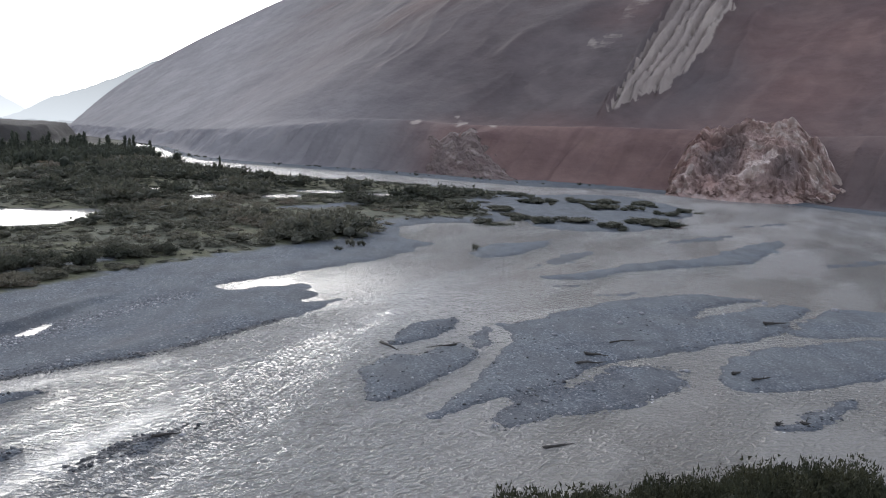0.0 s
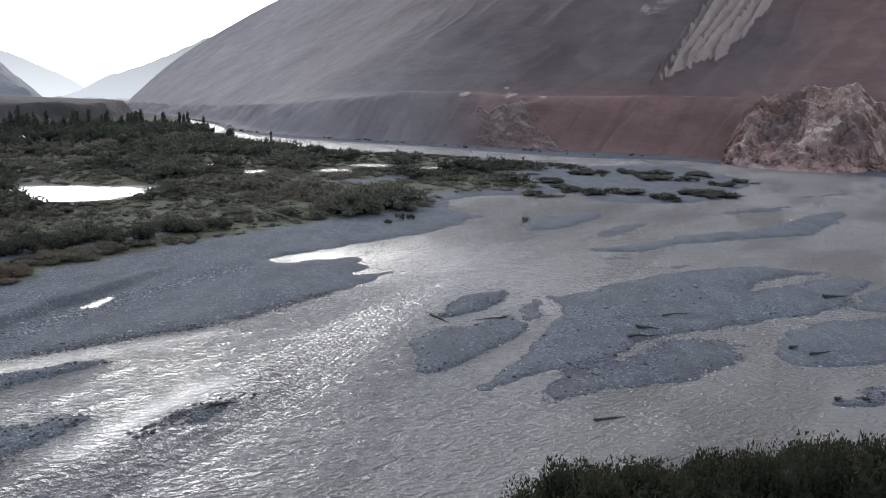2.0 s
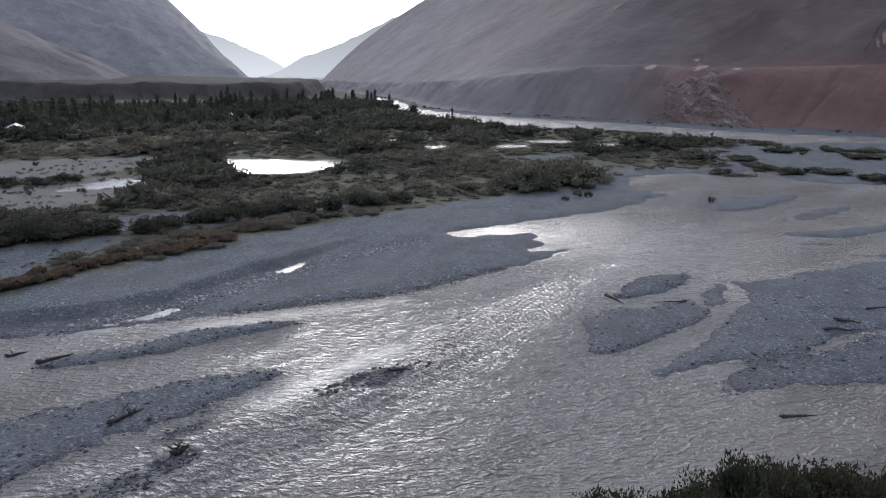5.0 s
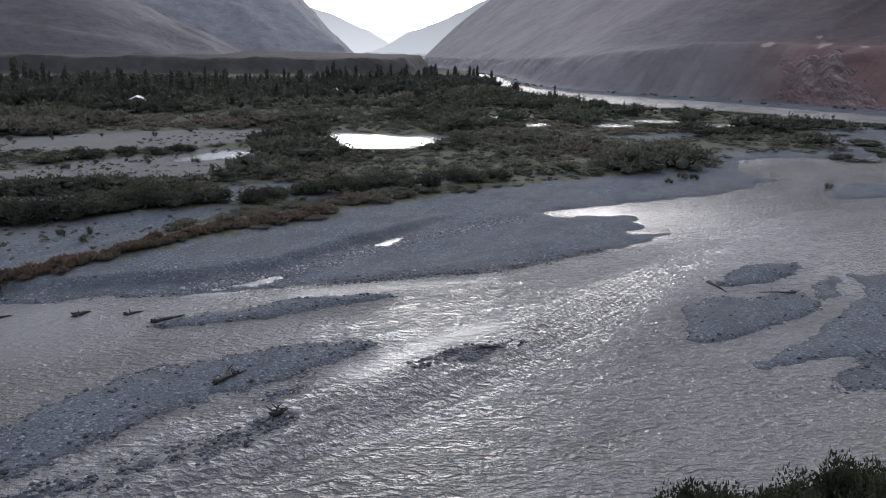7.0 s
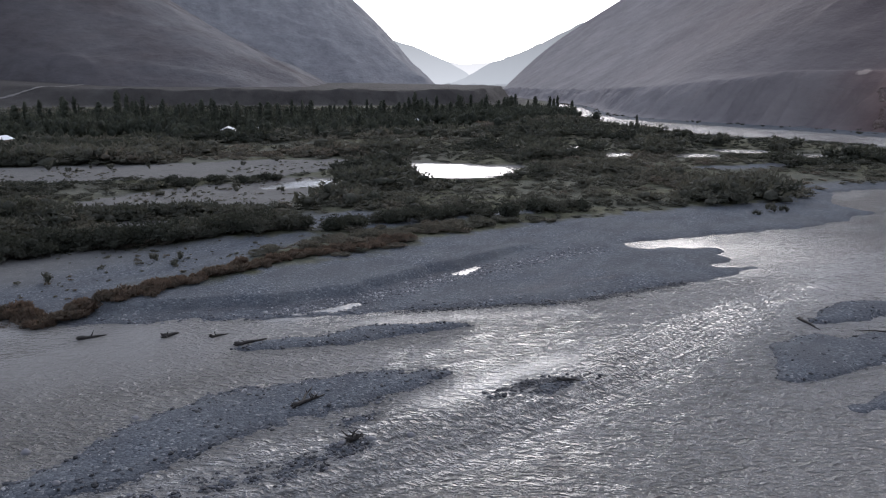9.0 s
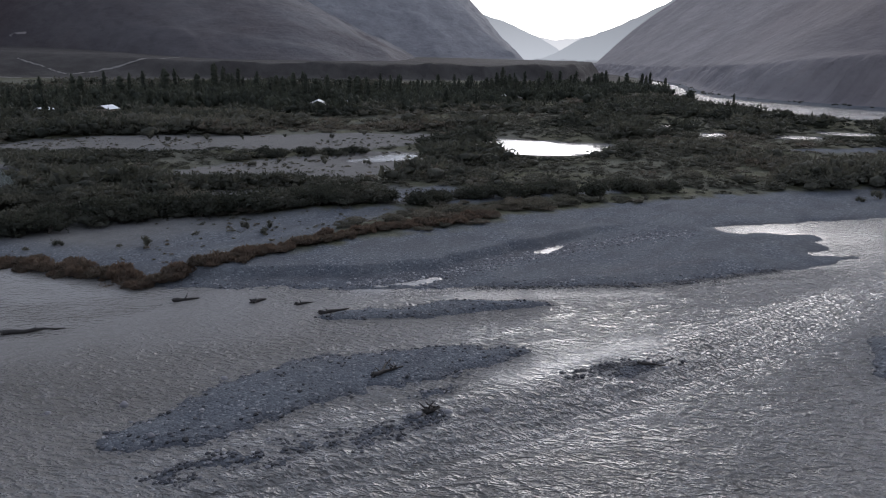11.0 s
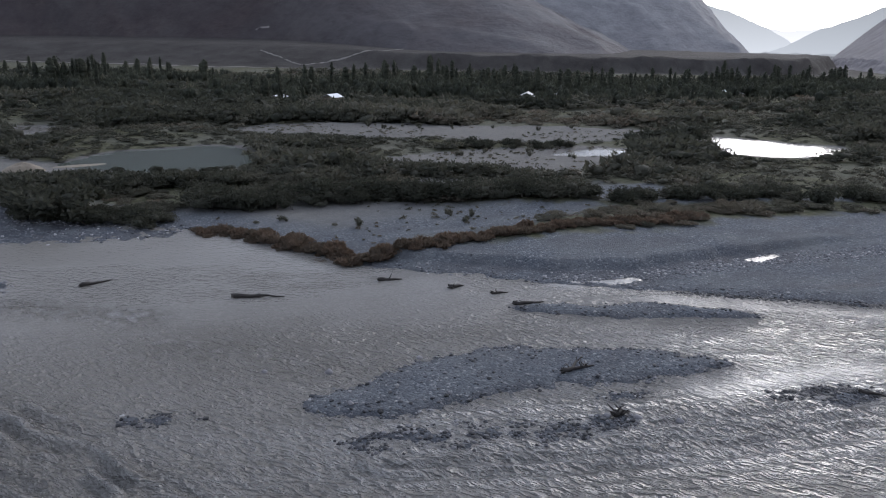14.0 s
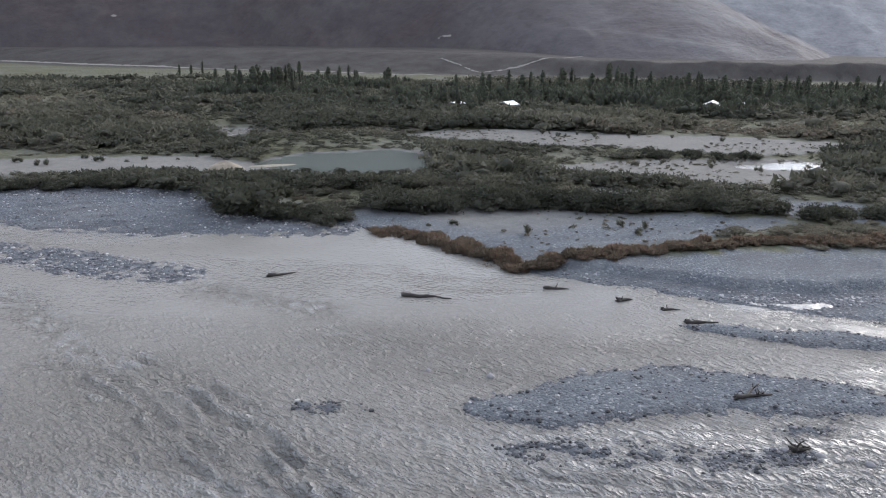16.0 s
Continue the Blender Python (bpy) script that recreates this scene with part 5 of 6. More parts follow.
def poplar_thing(seed, name="poplar", label="tall narrow dark green poplar above the scrub", slim=0.11):
    """A columnar poplar: trunk with limbs, and a crown of leaf sprays."""
    g = np.random.default_rng(seed)
    ob = new(name)
    tagged(ob, label, "tree")
    pieces = [limb_mesh(g, (0, 0, -0.02), (0, 0, 0.93), 0.018, 0.003, 6, 7, 0.006)]
    for k in range(10):
        a, z = g.uniform(0, 6.28), g.uniform(0.12, 0.7)
        pieces.append(limb_mesh(g, (0, 0, z), (slim * 0.7 * math.cos(a), slim * 0.7 * math.sin(a), z + 0.16), 0.006, 0.002, 4, 3))
    v, t = join(pieces)
    part("trunk", mesh_from("trunk", v, None, t), BARK, ob, "grey-brown trunk with steep limbs")
    V, T, count = [], [], 0
    lean = g.normal(0, 0.01, 2)
    for z in np.linspace(0.12, 0.94, 13):
        width = slim * min(1.0, 0.5 + (0.96 - z) * 6.0) * (0.75 + 0.25 * math.sin(math.pi * z)) * g.uniform(0.88, 1.1)
        w = ICO_V * g.uniform(0.7, 1.1, (12, 1)) * np.array([width * 0.85, width * 0.85, 0.095]) + (lean[0] * z * 3 + g.normal(0, 0.012), lean[1] * z * 3 + g.normal(0, 0.012), z)
        V.append(w), T.append(ICO_T + count)
        count += 12
        n = 30
        a = g.uniform(0, 6.28, n)
        q = width * g.uniform(0.6, 1.02, n)
        p = np.stack([q * np.cos(a), q * np.sin(a), z + g.uniform(-0.05, 0.05, n)], axis=1)
        e1 = np.stack([np.cos(a) * 0.5, np.sin(a) * 0.5, np.ones(n)], axis=1) + g.normal(0, 0.3, (n, 3))
        e2 = np.cross(e1, g.normal(size=(n, 3)))
        e2 /= np.linalg.norm(e2, axis=1)[:, None]
        L = g.uniform(0.014, 0.03, (n, 1))
        tri = np.stack([p - e2 * L * 0.4, p + e2 * L * 0.4, p + e1 * L], axis=1).reshape(-1, 3)
        V.append(tri), T.append(np.arange(3 * n).reshape(-1, 3) + count)
        count += 3 * n
    v, t = np.concatenate(V), np.concatenate(T)
    me = mesh_from("crown", v, None, t)
    layer(me, "tone", np.full(len(v), g.uniform(0.1, 0.7)))
    part("crown", me, LEAF_POPLAR, ob)
    return ob


pop_protos = [poplar_thing(100 + k, slim=s) for k, s in enumerate((0.12, 0.14, 0.17, 0.21))]
BELTS = [([(-379, 60), (-371, 78)], 30, 14, 3.0), ([(-520, 112), (-440, 132), (-405, 148)], 20, 13, 9.0), ([(-700, 60), (-560, 90)], 6, 12, 14.0), ([(-318, 127), (-310, 150), (-337, 203)], 22, 12.5, 9.0),
         ([(-262, 128), (-268, 120)], 6, 9, 4.0), ([(-337, 203), (-370, 277)], 20, 14.5, 10.0), ([(-320, 261), (-264, 244), (-252, 283), (-222, 294)], 46, 12, 13.0),
         ([(-292, 232), (-277, 265), (-280, 324), (-244, 355)], 56, 12.5, 16.0), ([(-244, 355), (-237, 399), (-236, 447), (-232, 508), (-220, 520)], 64, 13, 13.0), ([(-248, 372), (-243, 380)], 3, 16, 3.0)]
spots = []
for line, n, h, jit in BELTS:
    q, s = along([(*p, 0) for p in line], n)
    for x, y, _ in q:
        hh = h * rng.uniform(0.45, 1.2)
        spots.append((x + rng.normal(0, jit), y + rng.normal(0, jit), hh * rng.uniform(1.2, 2.0), hh))
spots += [(-119.6, 397.6, 11, 7.6), (-236.8, 563, 22, 11), (-206.4, 531, 14, 6.5), (-128, 243, 9, 5), (-88, 243, 8, 4.5)]
place(pop_protos, spots, "poplars across the floodplain")

# rounded trees and tall willows that fill the belts between the poplars
grove = []
for line, n, h, jit in BELTS:
    if n < 10:
        continue
    for x, y, _ in along([(*p, 0) for p in line], n * 9)[0]:
        grove.append((x + rng.normal(0, jit * 1.6 + 5), y + rng.normal(0, jit * 1.6 + 5)))
grove = np.array(grove)
ok = (inside_depth(MAINLAND_Q, grove[:, 0], grove[:, 1], 30.0) > 8) & (ponds_depth(grove[:, 0], grove[:, 1]) < -3) & (flats_depth(grove[:, 0], grove[:, 1]) < -3)
grove = grove[ok]
gh = 3.5 + 6.5 * rng.uniform(0, 1, len(grove)) ** 1.4
gpos = np.stack([grove[:, 0], grove[:, 1], ground_height(grove[:, 0], grove[:, 1])[0] - 0.05], axis=1)
gw = gh * rng.uniform(0.35, 0.6, len(grove))
me = scatter_mesh("grove", [foliage(rng, 6, 90, 0.16, core=0.84) for _ in range(5)], gpos, np.stack([gw, gw, gh], axis=1), rng.uniform(0, 6.28, len(grove)), rng.uniform(0.0, 0.5, len(grove)), rng.integers(0, 5, len(grove)))
tagged(part("grove", me, LEAF_POPLAR), "dark green rounded trees filling the poplar belts", "trees", kind="stuff")

# bushes on the near bank below the brow
bank_protos = [shrub_thing(140 + k, "bank_bush", LEAF_NEAR, "dense dark green bush on the near river bank", 0.15 + 0.2 * k, lobes=12, leaves=4200, leaf=0.066, stems=8, lobe_size=(0.24, 0.5), core=0.78, rise=0.15) for k in range(4)]
spots = []
BROW_AZ = [-16, -14, -9, -5, 0, 4, 8, 13, 19, 22, 28, 34]
BROW_TOP = [4.6, 5.5, 5.5, 5.8, 5.8, 5.4, 5.9, 5.1, 5.2, 6.0, 6.3, 6.8]
BROW_R = [29, 30, 32, 34, 36, 38.5, 41, 44.5, 46.5, 48, 51, 53]
for k in range(26):
    az = -15 + 47 * (k + rng.uniform(0, 0.8)) / 26
    r, top = np.interp(az, BROW_AZ, BROW_R), np.interp(az, BROW_AZ, BROW_TOP)
    for back, lift in ((1.8, 0.0), (5.0, 1.2)):
        x, y = polar(az, r - back + rng.normal(0, 0.4))
        z = float(ground_height(np.array([x]), np.array([y]))[0][0])
        spots.append((x, y, rng.uniform(4.0, 5.6), max(1.5, top + lift + rng.normal(0, 0.25) - z)))
place(bank_protos, spots, "bushes along the near bank")


# ---- the tree beside the camera, of which only hanging twigs are seen ----
def leaf_spray(g, tip, up, count, reach):
    """Small pointed leaves round the lower end of a hanging twig."""
    V, T = [], []
    tip, up = np.array(tip, float), np.array(up, float)
    for k in range(count):
        base = tip + (up - tip) * g.uniform(0, 1) ** 1.4 + g.normal(0, reach, 3)
        d = g.normal(size=3) + (0, 0, -0.9)
        d /= np.linalg.norm(d)
        w = np.cross(d, g.normal(size=3))
        w /= np.linalg.norm(w)
        fold = np.cross(d, w) * 0.003
        L = g.uniform(0.02, 0.034)
        W = L * g.uniform(0.26, 0.36)
        n = len(V)
        V += [base, base + d * L * 0.35 + w * W + fold, base + d * L * 0.7 + w * W * 0.8 + fold, base + d * L, base + d * L * 0.7 - w * W * 0.8 + fold, base + d * L * 0.35 - w * W + fold, base + d * L * 0.5]
        T += [[n + 6, n + a, n + b] for a, b in ((0, 1), (1, 2), (2, 3), (3, 4), (4, 5), (5, 0))]
    return np.array(V), np.array(T)


def overhanging_tree(x, y):
    g = np.random.default_rng(77)
    z = float(ground_height(np.array([x]), np.array([y]))[0][0])
    ob = new("overhanging_tree")
    ob.location = (x, y, z - 0.05)
    tagged(ob, "small tree on the brow with dark leafy twigs hanging down", "tree")
    at = np.array([x, y, z - 0.05])
    fork, elbow, end = np.array([x + 0.1, y + 0.1, 26.3]), np.array([-0.8, 0.45, 25.85]), np.array([-0.1, 1.2, 25.7])
    v, t = limb_mesh(g, (0, 0, 0), fork - at, 0.07, 0.04, 8, 8, 0.015)
    part("trunk", mesh_from("trunk", v, None, t), BARK, ob, "grey-brown slender trunk")
    v, t = join([limb_mesh(g, fork - at, elbow - at, 0.035, 0.018, 6, 6, 0.02), limb_mesh(g, elbow - at, end - at, 0.018, 0.006, 6, 6, 0.02)])
    part("limb", mesh_from("limb", v, None, t), BARK, ob)
    for tip, root, leaves in (((-0.545, 1.063, 25.21), (-0.6, 0.68, 25.8), 34), ((-0.465, 1.099, 25.215), (-0.5, 0.8, 25.78), 34), ((-0.211, 1.173, 25.19), (-0.25, 1.05, 25.73), 0), ((-0.5, 1.08, 25.245), (-0.45, 0.85, 25.78), 24)):
        tip, root = np.array(tip), np.array(root)
        v, t = limb_mesh(g, root - at, tip - at, 0.005, 0.0018, 5, 7, 0.02)
        part("twig", mesh_from("twig", v, None, t), BARK, ob)
        if leaves:
            v, t = leaf_spray(g, tip - at, (root - at) * 0.3 + (tip - at) * 0.7, leaves, 0.016)
            me = mesh_from("leaves", v, None, t)
            layer(me, "tone", np.full(len(v), 0.2))
            part("leaves", me, LEAF_NEAR, ob, "small pointed dark leaves")


overhanging_tree(-1.5, -1.1)


# ---- stones ----
def stone_kinds(g, n):
    out = []
    for _ in range(n):
        v = ICO_V * g.uniform(0.7, 1.15, (12, 1)) * np.array([1.0, g.uniform(0.6, 0.95), g.uniform(0.4, 0.7)])
        out.append((v, ICO_T))
    return out


STONES = stone_kinds(rng, 6)


def strew(count, polys, fringe, small, large, seed, fill=0.08):
    """Stones lying on the bars, thickest along their margins."""
    g = np.random.default_rng(seed)
    P = []
    for q, n in polys:
        lo, hi = q.min(axis=0) - fringe, q.max(axis=0) + fringe
        c = g.uniform(lo, hi, (n * 14, 2))
        d = inside_depth(q, c[:, 0], c[:, 1], 14.0)
        w = np.where(d > -fringe, np.exp(-np.abs(d) / 0.8) + fill * (d > 0), 0)
        P.append(c[g.uniform(0, 1, len(c)) < w][:n])
    P = np.concatenate(P)[:count]
    z = ground_height(P[:, 0], P[:, 1])[0]
    sz = small * (large / small) ** (g.uniform(0, 1, len(P)) ** 2.6)
    ok = z > -0.12 - 0.2 * sz
    P, z, sz = P[ok], z[ok], sz[ok]
    return np.stack([P[:, 0], P[:, 1], z + sz * 0.15], axis=1), sz


near_bars = [(BARS_Q[k][0], n) for k, n in ((0, 700), (1, 600), (5, 150), (6, 900), (7, 700), (8, 450), (10, 160), (11, 160), (12, 260), (13, 120), (14, 500), (15, 1500), (16, 1100), (17, 160), (18, 260), (19, 160))]
p3, sz = strew(9000, near_bars, 1.2, 0.06, 0.26, 5)
me = scatter_mesh("cobbles", STONES, p3, np.repeat(sz[:, None], 3, 1), rng.uniform(0, 6.28, len(p3)), rng.uniform(0, 1, len(p3)), rng.integers(0, 6, len(p3)), False)
tagged(part("cobbles", me, COBBLE), "loose grey cobbles along the gravel bars", "cobbles", kind="stuff")
p3, sz = strew(5200, [(BARS_Q[0][0], 3000), (BARS_Q[1][0], 2200)], 1.5, 0.1, 0.34, 25, 0.6)
me = scatter_mesh("shoal_pebbles", STONES, p3, np.repeat(sz[:, None], 3, 1), rng.uniform(0, 6.28, len(p3)), rng.uniform(0, 1, len(p3)), rng.integers(0, 6, len(p3)), False)
tagged(part("shoal_pebbles", me, PALE_COBBLE), "pale rounded stones breaking the water over the shoals", "cobbles", kind="stuff")
wet_bars = [(BARS_Q[k][0], n) for k, n in ((16, 1500), (15, 700), (18, 380), (17, 150), (12, 260), (11, 160), (14, 260), (7, 300), (19, 180), (6, 350), (10, 120))]
p3, sz = strew(6000, wet_bars, 1.3, 0.06, 0.26, 15)
me = scatter_mesh("wet_stones", STONES, p3, np.repeat(sz[:, None], 3, 1), rng.uniform(0, 6.28, len(p3)), rng.uniform(0, 1, len(p3)), rng.integers(0, 6, len(p3)), False)
tagged(part("wet_stones", me, WET_COBBLE), "dark wet stones at the edges of the shoals", "cobbles", kind="stuff")
g = np.random.default_rng(13)
line = along([(*p, 0) for p in WASH], 2400)[0]
p3 = line + np.stack([g.normal(0.8, 1.2, 2400), g.normal(0, 1.2, 2400), np.zeros(2400)], axis=1)
p3[:, 2] = ground_height(p3[:, 0], p3[:, 1])[0]
p3 = p3[p3[:, 2] > 0.0]
sz = 0.09 * (3.2 ** (g.uniform(0, 1, len(p3)) ** 2.0))
me = scatter_mesh("wash_stones", STONES, p3, np.repeat(sz[:, None], 3, 1), rng.uniform(0, 6.28, len(p3)), rng.uniform(0, 1, len(p3)), rng.integers(0, 6, len(p3)), False)
tagged(part("wash_stones", me, PALE_COBBLE), "pale stones in an old wash across the gravel spit", "cobbles", kind="stuff")
g = np.random.default_rng(17)
line = along([(-26, 50.6, 0), (-25.6, 51.6, 0), (-24.7, 53.8, 0), (-23.3, 56.4, 0), (-21.6, 57.6, 0), (-20, 59.8, 0)], 520)[0]
p3 = line + np.stack([g.normal(0, 0.35, 520), g.normal(0, 0.35, 520), np.zeros(520)], axis=1)
p3[:, 2] = np.maximum(ground_height(p3[:, 0], p3[:, 1])[0], -0.04)
sz = 0.08 * (4.0 ** (g.uniform(0, 1, 520) ** 2.0))
me = scatter_mesh("riffle_stones", STONES, p3, np.repeat(sz[:, None], 3, 1), rng.uniform(0, 6.28, len(p3)), rng.uniform(0, 1, len(p3)), rng.integers(0, 6, len(p3)), False)
tagged(part("riffle_stones", me, WET_COBBLE), "dark wet stones breaking the water along a riffle", "cobbles", kind="stuff")
g = np.random.default_rng(19)
line = along([(*p, 0) for p in SPIT[1:8]], 1500)[0]
p3 = line + np.stack([g.normal(0.1, 0.3, 1500), g.normal(-0.1, 0.3, 1500), np.zeros(1500)], axis=1)
p3[:, 2] = np.maximum(ground_height(p3[:, 0], p3[:, 1])[0], -0.05)
sz = g.uniform(0.1, 0.24, 1500)
me = scatter_mesh("waterline_stones", STONES, p3, np.repeat(sz[:, None], 3, 1), rng.uniform(0, 6.28, len(p3)), rng.uniform(0, 1, len(p3)), rng.integers(0, 6, len(p3)), False)
tagged(part("waterline_stones", me, WET_COBBLE), "dark wet stones at the cut edge of the gravel spit", "cobbles", kind="stuff")
g = np.random.default_rng(9)
line = along([(*p, 0) for p in SHORE_WEST[2:] + SPIT[:8]], 2600)[0]
p3 = line + np.stack([g.normal(0, 1.4, 2600), g.normal(0, 1.4, 2600), np.zeros(2600)], axis=1)
p3[:, 2] = ground_height(p3[:, 0], p3[:, 1])[0]
p3 = p3[p3[:, 2] > -0.12]
sz = 0.09 * (4.0 ** (g.uniform(0, 1, len(p3)) ** 2.4))
me = scatter_mesh("shore_stones", STONES, p3, np.repeat(sz[:, None], 3, 1), rng.uniform(0, 6.28, len(p3)), rng.uniform(0, 1, len(p3)), rng.integers(0, 6, len(p3)), False)
tagged(part("shore_stones", me, COBBLE), "wet grey stones along the waterline", "cobbles", kind="stuff")


# ---- driftwood ----
def log_thing(seed, a, b, thick, name="driftwood_log", label="dark waterlogged driftwood trunk stranded in the shallows", branches=1, root=True):
    g = np.random.default_rng(seed)
    a, b = np.array([*a, 0.0]), np.array([*b, 0.0])
    za = float(ground_height(a[:1], a[1:2])[0][0])
    z0 = max(za, -0.1)
    ob = new(name)
    ob.location = (a[0], a[1], z0)
    tagged(ob, label, "driftwood", group="driftwood in the river")
    d = b - a
    v, t = limb_mesh(g, (0, 0, thick * 0.5), (d[0], d[1], thick * 0.35), thick * 0.5, thick * 0.1, 8, 7, 0.012)
    part("trunk", mesh_from("trunk", v, None, t), DRIFT, ob)
    for k in range(branches):
        f = g.uniform(0.15, 0.8)
        p = d * f + (0, 0, thick * 0.5)
        w = np.array([g.normal(), g.normal(), abs(g.normal()) * 0.9 + 0.3])
        w /= np.linalg.norm(w)
        v, t = limb_mesh(g, p, p + w * thick * g.uniform(0.8, 1.7), thick * 0.16, thick * 0.05, 5, 4, 0.06)
        part("branch", mesh_from("branch", v, None, t), DRIFT, ob)
    if root:
        pieces = []
        for k in range(9):
            w = g.normal(size=3)
            w[2] = abs(w[2])
            w = w / np.linalg.norm(w)
            pieces.append(limb_mesh(g, (0, 0, thick * 0.5), w * thick * g.uniform(0.5, 1.0) + (0, 0, thick * 0.3), thick * 0.3, thick * 0.07, 5, 4, 0.08))
        v, t = join(pieces)
        part("root_wad", mesh_from("root_wad", v, None, t), DRIFT, ob, "splayed broken roots")
    return ob


LOGS = [((-69.8, 26.3), (-67.1, 30.5), 0.55), ((-82.0, 14.6), (-82.4, 17.8), 0.5), ((-66.4, 41.3), (-65.3, 43.6), 0.5), ((-59.9, 46.3), (-59.7, 47.8), 0.55), ((-56.0, 48.7), (-55.4, 50.3), 0.4),
        ((-52.2, 48.3), (-51.0, 51.2), 0.5), ((-6.9, 86.4), (-4.6, 83.5), 0.42), ((9.0, 57.8), (11.6, 59.1), 0.34), ((45.3, 102.0), (48.9, 103.4), 0.5),
        ((15.5, 80.5), (19.0, 81.5), 0.35), ((17.0, 84.0), (19.5, 83.6), 0.4), ((21.0, 89.4), (25, 91.2), 0.22), ((-22.5, 56.6), (-20.6, 57.6), 0.3), ((30.9, 64.9), (31.6, 65.2), 0.4), ((33.4, 65.2), (34.2, 65.3), 0.35),
        ((56, 90.0), (60.5, 92.5), 0.28), ((32.2, 79.0), (33.4, 79.8), 0.4), ((33.5, 77.0), (36.0, 78.3), 0.3), ((2.0, 85.5), (-1.5, 83.5), 0.25)]
for k, (a, b, thick) in enumerate(LOGS):
    log_thing(200 + k, a, b, thick)
SNAG_BAR = [(-37.6, 40.2), (-37.0, 43.2), (-37.5, 41.0), (-38.9, 43.9)]
SNAG_TIP = [(-30.6, 38.3), (-30.4, 39.6)]
log_thing(240, SNAG_BAR[0], SNAG_BAR[1], 0.42, label="dark driftwood tangle lying on a gravel bar", branches=7)
log_thing(241, SNAG_BAR[2], SNAG_BAR[3], 0.3, label="thin dark driftwood branch on a gravel bar", branches=3, root=False)
log_thing(242, SNAG_TIP[0], SNAG_TIP[1], 0.6, "driftwood_stump", "dark broken stump on a stony shoal", 4)


def boulder(seed, x, y, r):
    g = np.random.default_rng(seed)
    v, t = ico(2)
    n = np.array([noise.fractal(Vector(p * 1.3 + seed), 1.0, 2.0, 3) for p in v])
    v = v * (1 + 0.3 * n)[:, None] * np.array([1, g.uniform(0.6, 0.9), g.uniform(0.5, 0.75)]) * r
    z = max(float(ground_height(np.array([x]), np.array([y]))[0][0]), -0.1)
    ob = part("boulder", mesh_from("boulder", v, None, t), COBBLE)
    ob.location = (x, y, z + r * 0.2)
    return tagged(ob, "dark wet boulder in the shallows", "boulder", group="boulders in the river")


for k, (x, y, r) in enumerate([(-48.6, 25.6, 0.4), (-46.8, 33.0, 0.35), (-42.5, 24.0, 0.3), (-20.3, 57.3, 0.4), (-27.6, 41.6, 0.35), (-51.5, 21.5, 0.3), (24.5, 99.5, 0.45), (20.2, 96.0, 0.4),
                               (29.0, 105.5, 0.45), (14.5, 92, 0.4), (27.5, 80.0, 0.4), (66, 108, 0.5), (-29.6, 39.6, 0.4), (-31, 38, 0.3), (61.0, 113.5, 0.6), (52, 118, 0.5)]):
    boulder(300 + k, x, y, r)


# ---- sand by the lake ----
def mound(name, x, y, rx, ry, h, seed, label, category):
    n, m = 14, 40
    V = []
    for i in range(n):
        t = i / (n - 1)
        for j in range(m):
            a = 2 * math.pi * j / m
            w = 1 + 0.22 * noise.noise(Vector((math.cos(a) * 1.5, math.sin(a) * 1.5, seed)))
            V.append((rx * w * t * math.cos(a), ry * w * t * math.sin(a), h * (1 - t ** 1.6) * (1 + 0.25 * noise.noise(Vector((t * 3, a, seed)))) - 0.25 * t ** 6))
    ob = part(name, mesh_from(name, np.array(V), grid_quads(n, m, wrap=True)), SAND)
    z = float(ground_height(np.array([x]), np.array([y]))[0][0])
    ob.location = (x, y, max(z, 0.0))
    return tagged(ob, label, category)


mound("sand_heap", -161.9, 21.0, 2.6, 4.2, 1.7, 3.3, "pale heap of dry sand beside the lake", "sand heap")
mound("sand_bar", -165.0, 31.0, 1.8, 7.0, 0.22, 5.1, "low pale sand bar at the edge of the lake", "sand bar")


# ---- houses among the poplars ----
def box_bm(sx, sy, sz, z0=0.0, bevel=0.03):
    bm = bmesh.new()
    bmesh.ops.create_cube(bm, size=1.0, matrix=Matrix.Translation((0, 0, z0 + sz / 2)) @ Matrix.Diagonal((sx, sy, sz, 1)))
    bmesh.ops.bevel(bm, geom=bm.edges[:], offset=bevel, segments=1, affect='EDGES')
    return bm


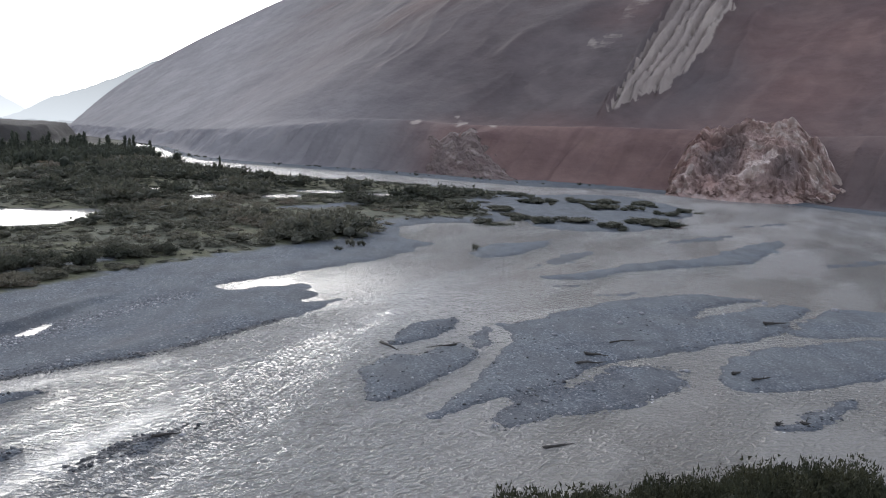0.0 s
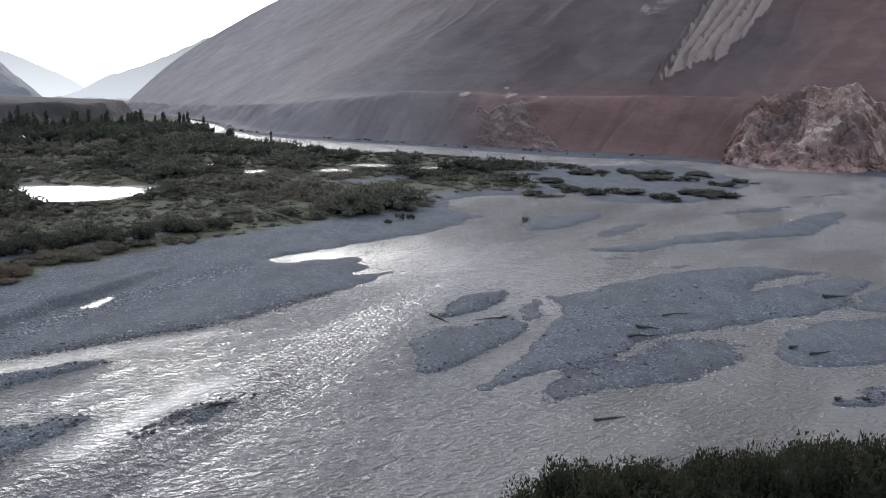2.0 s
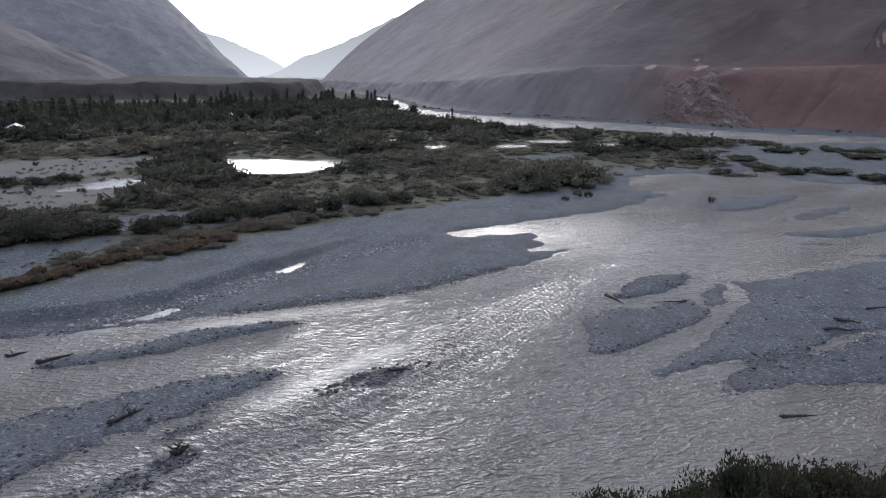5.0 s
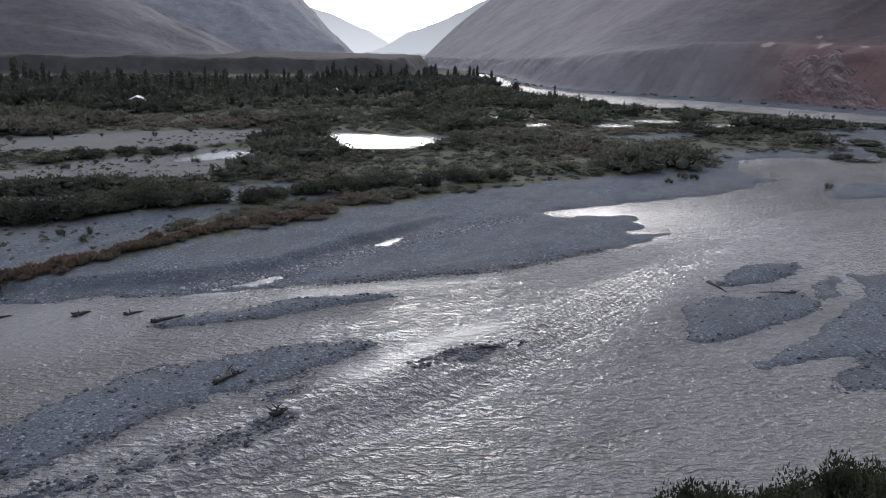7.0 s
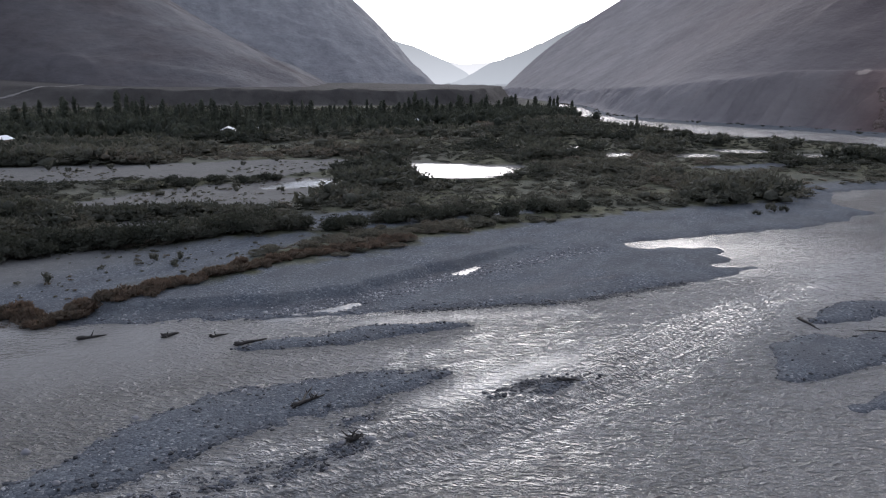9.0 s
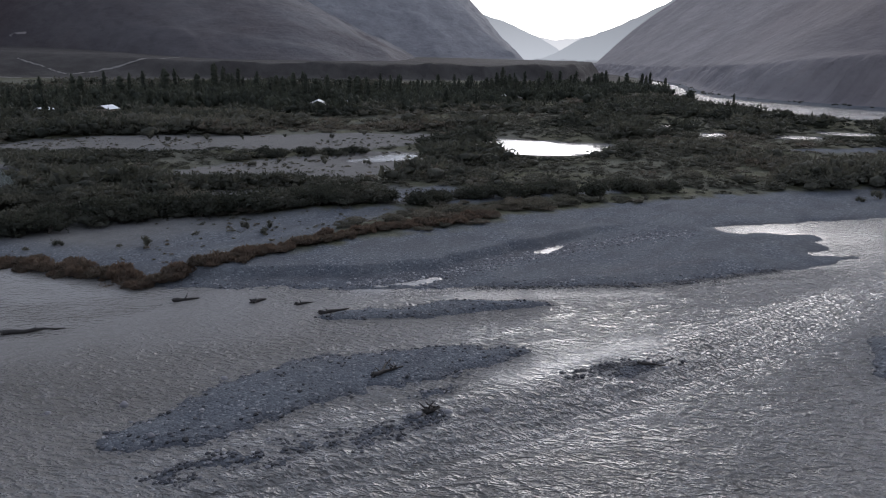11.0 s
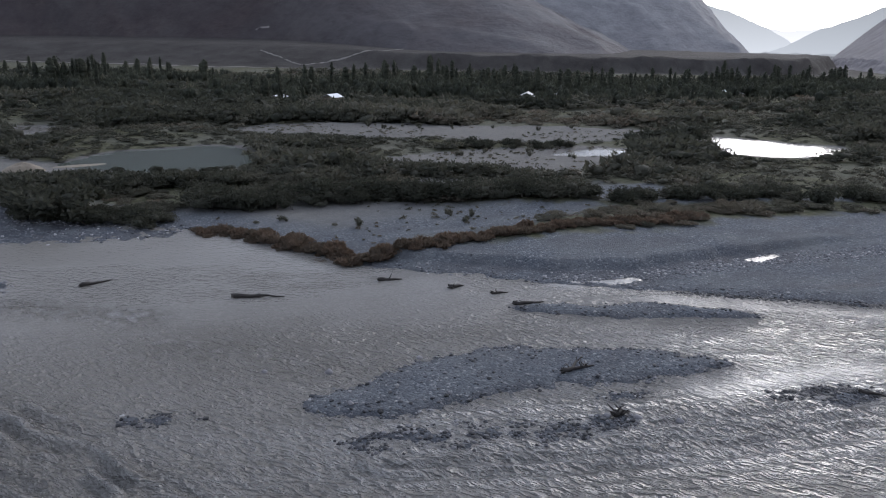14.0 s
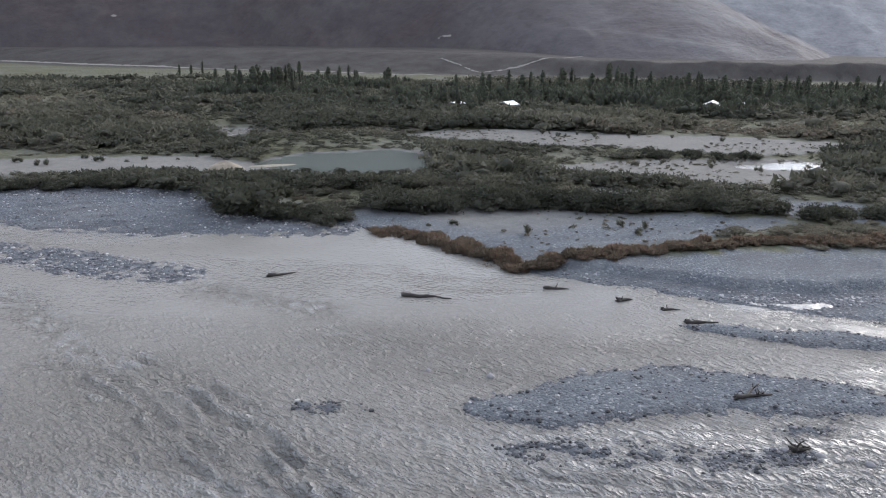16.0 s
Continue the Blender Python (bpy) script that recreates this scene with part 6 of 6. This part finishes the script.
def house(x, y, w, d, h, turn_deg):
    z = float(ground_height(np.array([x]), np.array([y]))[0][0])
    ob = new("house")
    ob.matrix_basis = pose(x, y, z - 0.1, 0, 0, turn_deg)
    tagged(ob, "low mud-plastered farmhouse with a bright tin roof", "house", group="farmhouses among the poplars")
    part("wall", box_bm(w, d, h), MUD, ob)
    bm = bmesh.new()
    o = 0.5
    rise = 0.24 * d
    prof = [(-d / 2 - o, h - 0.1), (0, h + rise), (d / 2 + o, h - 0.1), (d / 2 + o, h + 0.0), (0, h + rise + 0.1), (-d / 2 - o, h + 0.0)]
    ends = [[bm.verts.new((sx * (w / 2 + o), py, pz)) for py, pz in prof] for sx in (-1, 1)]
    for k in range(6):
        bm.faces.new([ends[0][k], ends[0][(k + 1) % 6], ends[1][(k + 1) % 6], ends[1][k]])
    bm.faces.new([ends[0][k] for k in (0, 5, 4, 1)]), bm.faces.new([ends[0][k] for k in (1, 4, 3, 2)])
    bm.faces.new([ends[1][k] for k in (1, 4, 5, 0)]), bm.faces.new([ends[1][k] for k in (2, 3, 4, 1)])
    bmesh.ops.recalc_face_normals(bm, faces=bm.faces[:])
    part("roof", bm, TIN, ob, "bright ribbed tin roof")
    for k in range(max(2, int(w / 3.5))):
        wx = -w / 2 + (k + 0.5) * w / max(2, int(w / 3.5))
        if k == 1:
            dr = part("door", box_bm(1.0, 0.12, 2.0), PAINT, ob, "blue-grey painted plank door")
            dr.location = (wx, -d / 2, 0.1)
        else:
            wd = part("window", box_bm(1.1, 0.12, 1.1), PAINT, ob, "small window with a painted frame")
            wd.location = (wx, -d / 2, 1.0)


for x, y, w, d, h, a in ((-276, 127, 6, 5, 2.8, -66), (-270, 147, 7, 5, 2.8, -60), (-241.5, 226, 12, 6, 3.0, -46), (-234.5, 235.5, 6, 5, 3.0, -46), (-222, 345, 5, 5, 3.2, -32), (-211, 335.5, 5, 4.5, 3.0, -32), (-237, 239, 4, 4, 3, -40)):
    house(x, y, w, d, h, a)


# ---- tracks on the fan, the strip at its foot, and the road on the cliff bench ----
def ribbon(name, pts, width, mat, label, lift=0.25):
    q, s = along([(*p, 0) for p in pts], 160)
    d = np.gradient(q[:, :2], axis=0)
    d /= np.linalg.norm(d, axis=1)[:, None]
    side = np.stack([-d[:, 1], d[:, 0]], axis=1) * width / 2
    wob = 1 + 0.35 * fbm(s * 0.03, s * 0, 3, 7)
    rows = []
    for f in (-1, -0.5, 0, 0.5, 1):
        xy = q[:, :2] + side * f * wob[:, None]
        z = ground_height(xy[:, 0], xy[:, 1])[0] + lift
        rows.append(np.stack([xy[:, 0], xy[:, 1], z], axis=1))
    V = np.stack(rows, axis=0)
    top = grid_quads(5, 160)
    ob = part(name, mesh_from(name, V.reshape(-1, 3), top), mat)
    return tagged(ob, label, "track", kind="structure")


ribbon("road_fan_climb", [(-702, 347), (-690, 393), (-692, 439), (-918, 623)], 3.5, DUST, "pale dirt track climbing the gravel fan")
ribbon("road_fan_fork", [(-702, 347), (-746, 348), (-792, 345)], 2.2, DUST, "faint dirt track forking up the fan")
ribbon("road_fan_foot", [(-1385, -150), (-1131, -25), (-987, 71), (-876, 140), (-782, 224), (-701, 269), (-665, 324)], 11.0, DUST, "pale braided gravel strip along the foot of the fan")


# ---- the banded rock outcrop at the river bend ----
def outcrop(name, base_line, crest_line, lean, seed, label, pale_shift, mat, relief=1.0, hollow=0.0):
    """A craggy rock face between a waterline and a broken crest."""
    n, m = 150, 90
    base = along([(*p, 0) for p in base_line], n)[0]
    crest = along(crest_line, n)[0]
    t = np.linspace(0, 1, m)
    S, V = np.meshgrid(np.linspace(0, 1, n), t, indexing="ij")
    P = base[:, None, :] * (1 - V[..., None]) + crest[:, None, :] * V[..., None]
    z = crest[:, 2][:, None] * (1 - (1 - V) ** 1.5)
    bulge = 2.0 * np.sin(np.pi * V) * np.sin(np.pi * S)
    cut = ridge_cut(S * 90, V * 1.6, seed, 9.0, 1.2)
    ledge = V * 15 + 2.2 * fbm(S * 4, V * 3, 3, seed + 50)
    blocks = fbm(S * 15, V * 10, 4, seed + 10, 0.6) + 0.7 * (np.round(vnoise(S * 12 + 3, V * 9, seed + 20) * 3) / 3) + 0.35 * (ledge - np.floor(ledge) - 0.5)
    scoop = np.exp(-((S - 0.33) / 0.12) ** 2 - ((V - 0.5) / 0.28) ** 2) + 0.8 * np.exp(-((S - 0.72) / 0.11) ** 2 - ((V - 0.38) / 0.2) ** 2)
    push = relief * (bulge + (4.0 * (cut - 0.7) + 3.2 * blocks - 5.0 * hollow * scoop) * smoothstep(0, 0.06, V))
    P[..., 0] -= lean[0] * push
    P[..., 1] -= lean[1] * push
    P[..., 2] = z - 0.6 + 2.0 * relief * blocks * smoothstep(0.05, 0.3, V)
    me = mesh_from(name, P.reshape(-1, 3), grid_quads(n, m)[:, ::-1], smooth=False)
    layer(me, "streak", 0.45 + 0.3 * fbm(S * 18, V * 14, 3, seed + 35))
    layer(me, "red", 0.12 + 0.35 * fbm(S * 7, V * 6, 3, seed + 30))
    # shade painted into the hollows: greyer and less pale there
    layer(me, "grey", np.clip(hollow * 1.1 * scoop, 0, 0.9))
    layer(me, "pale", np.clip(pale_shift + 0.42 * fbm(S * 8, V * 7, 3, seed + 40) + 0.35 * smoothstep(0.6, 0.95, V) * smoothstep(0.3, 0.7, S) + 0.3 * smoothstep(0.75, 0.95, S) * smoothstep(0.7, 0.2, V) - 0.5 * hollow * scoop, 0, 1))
    ob = part(name, me, mat)
    tagged(ob, label, "rock outcrop", kind="structure")


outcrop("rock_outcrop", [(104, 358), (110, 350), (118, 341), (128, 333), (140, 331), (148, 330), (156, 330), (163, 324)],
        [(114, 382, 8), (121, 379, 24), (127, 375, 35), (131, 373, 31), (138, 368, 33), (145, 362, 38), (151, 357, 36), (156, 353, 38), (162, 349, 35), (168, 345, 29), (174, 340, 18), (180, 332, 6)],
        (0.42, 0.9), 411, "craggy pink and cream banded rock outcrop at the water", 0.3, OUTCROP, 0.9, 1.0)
outcrop("rock_outcrop_small", [(-16, 446), (-6, 432), (6, 419), (16, 411), (30, 402), (38, 398)], [(-26, 466, 4), (-18, 464, 14), (-12, 461, 24), (-5, 457, 22), (2, 453, 27), (8, 450, 25), (14, 447, 29), (20, 444, 25), (27, 439, 20), (34, 434, 12), (42, 428, 3)],
        (0.02, 1.0), 511, "low pinkish-grey crag below the cliff road", 0.2, OUTCROP_LOW, 0.38)
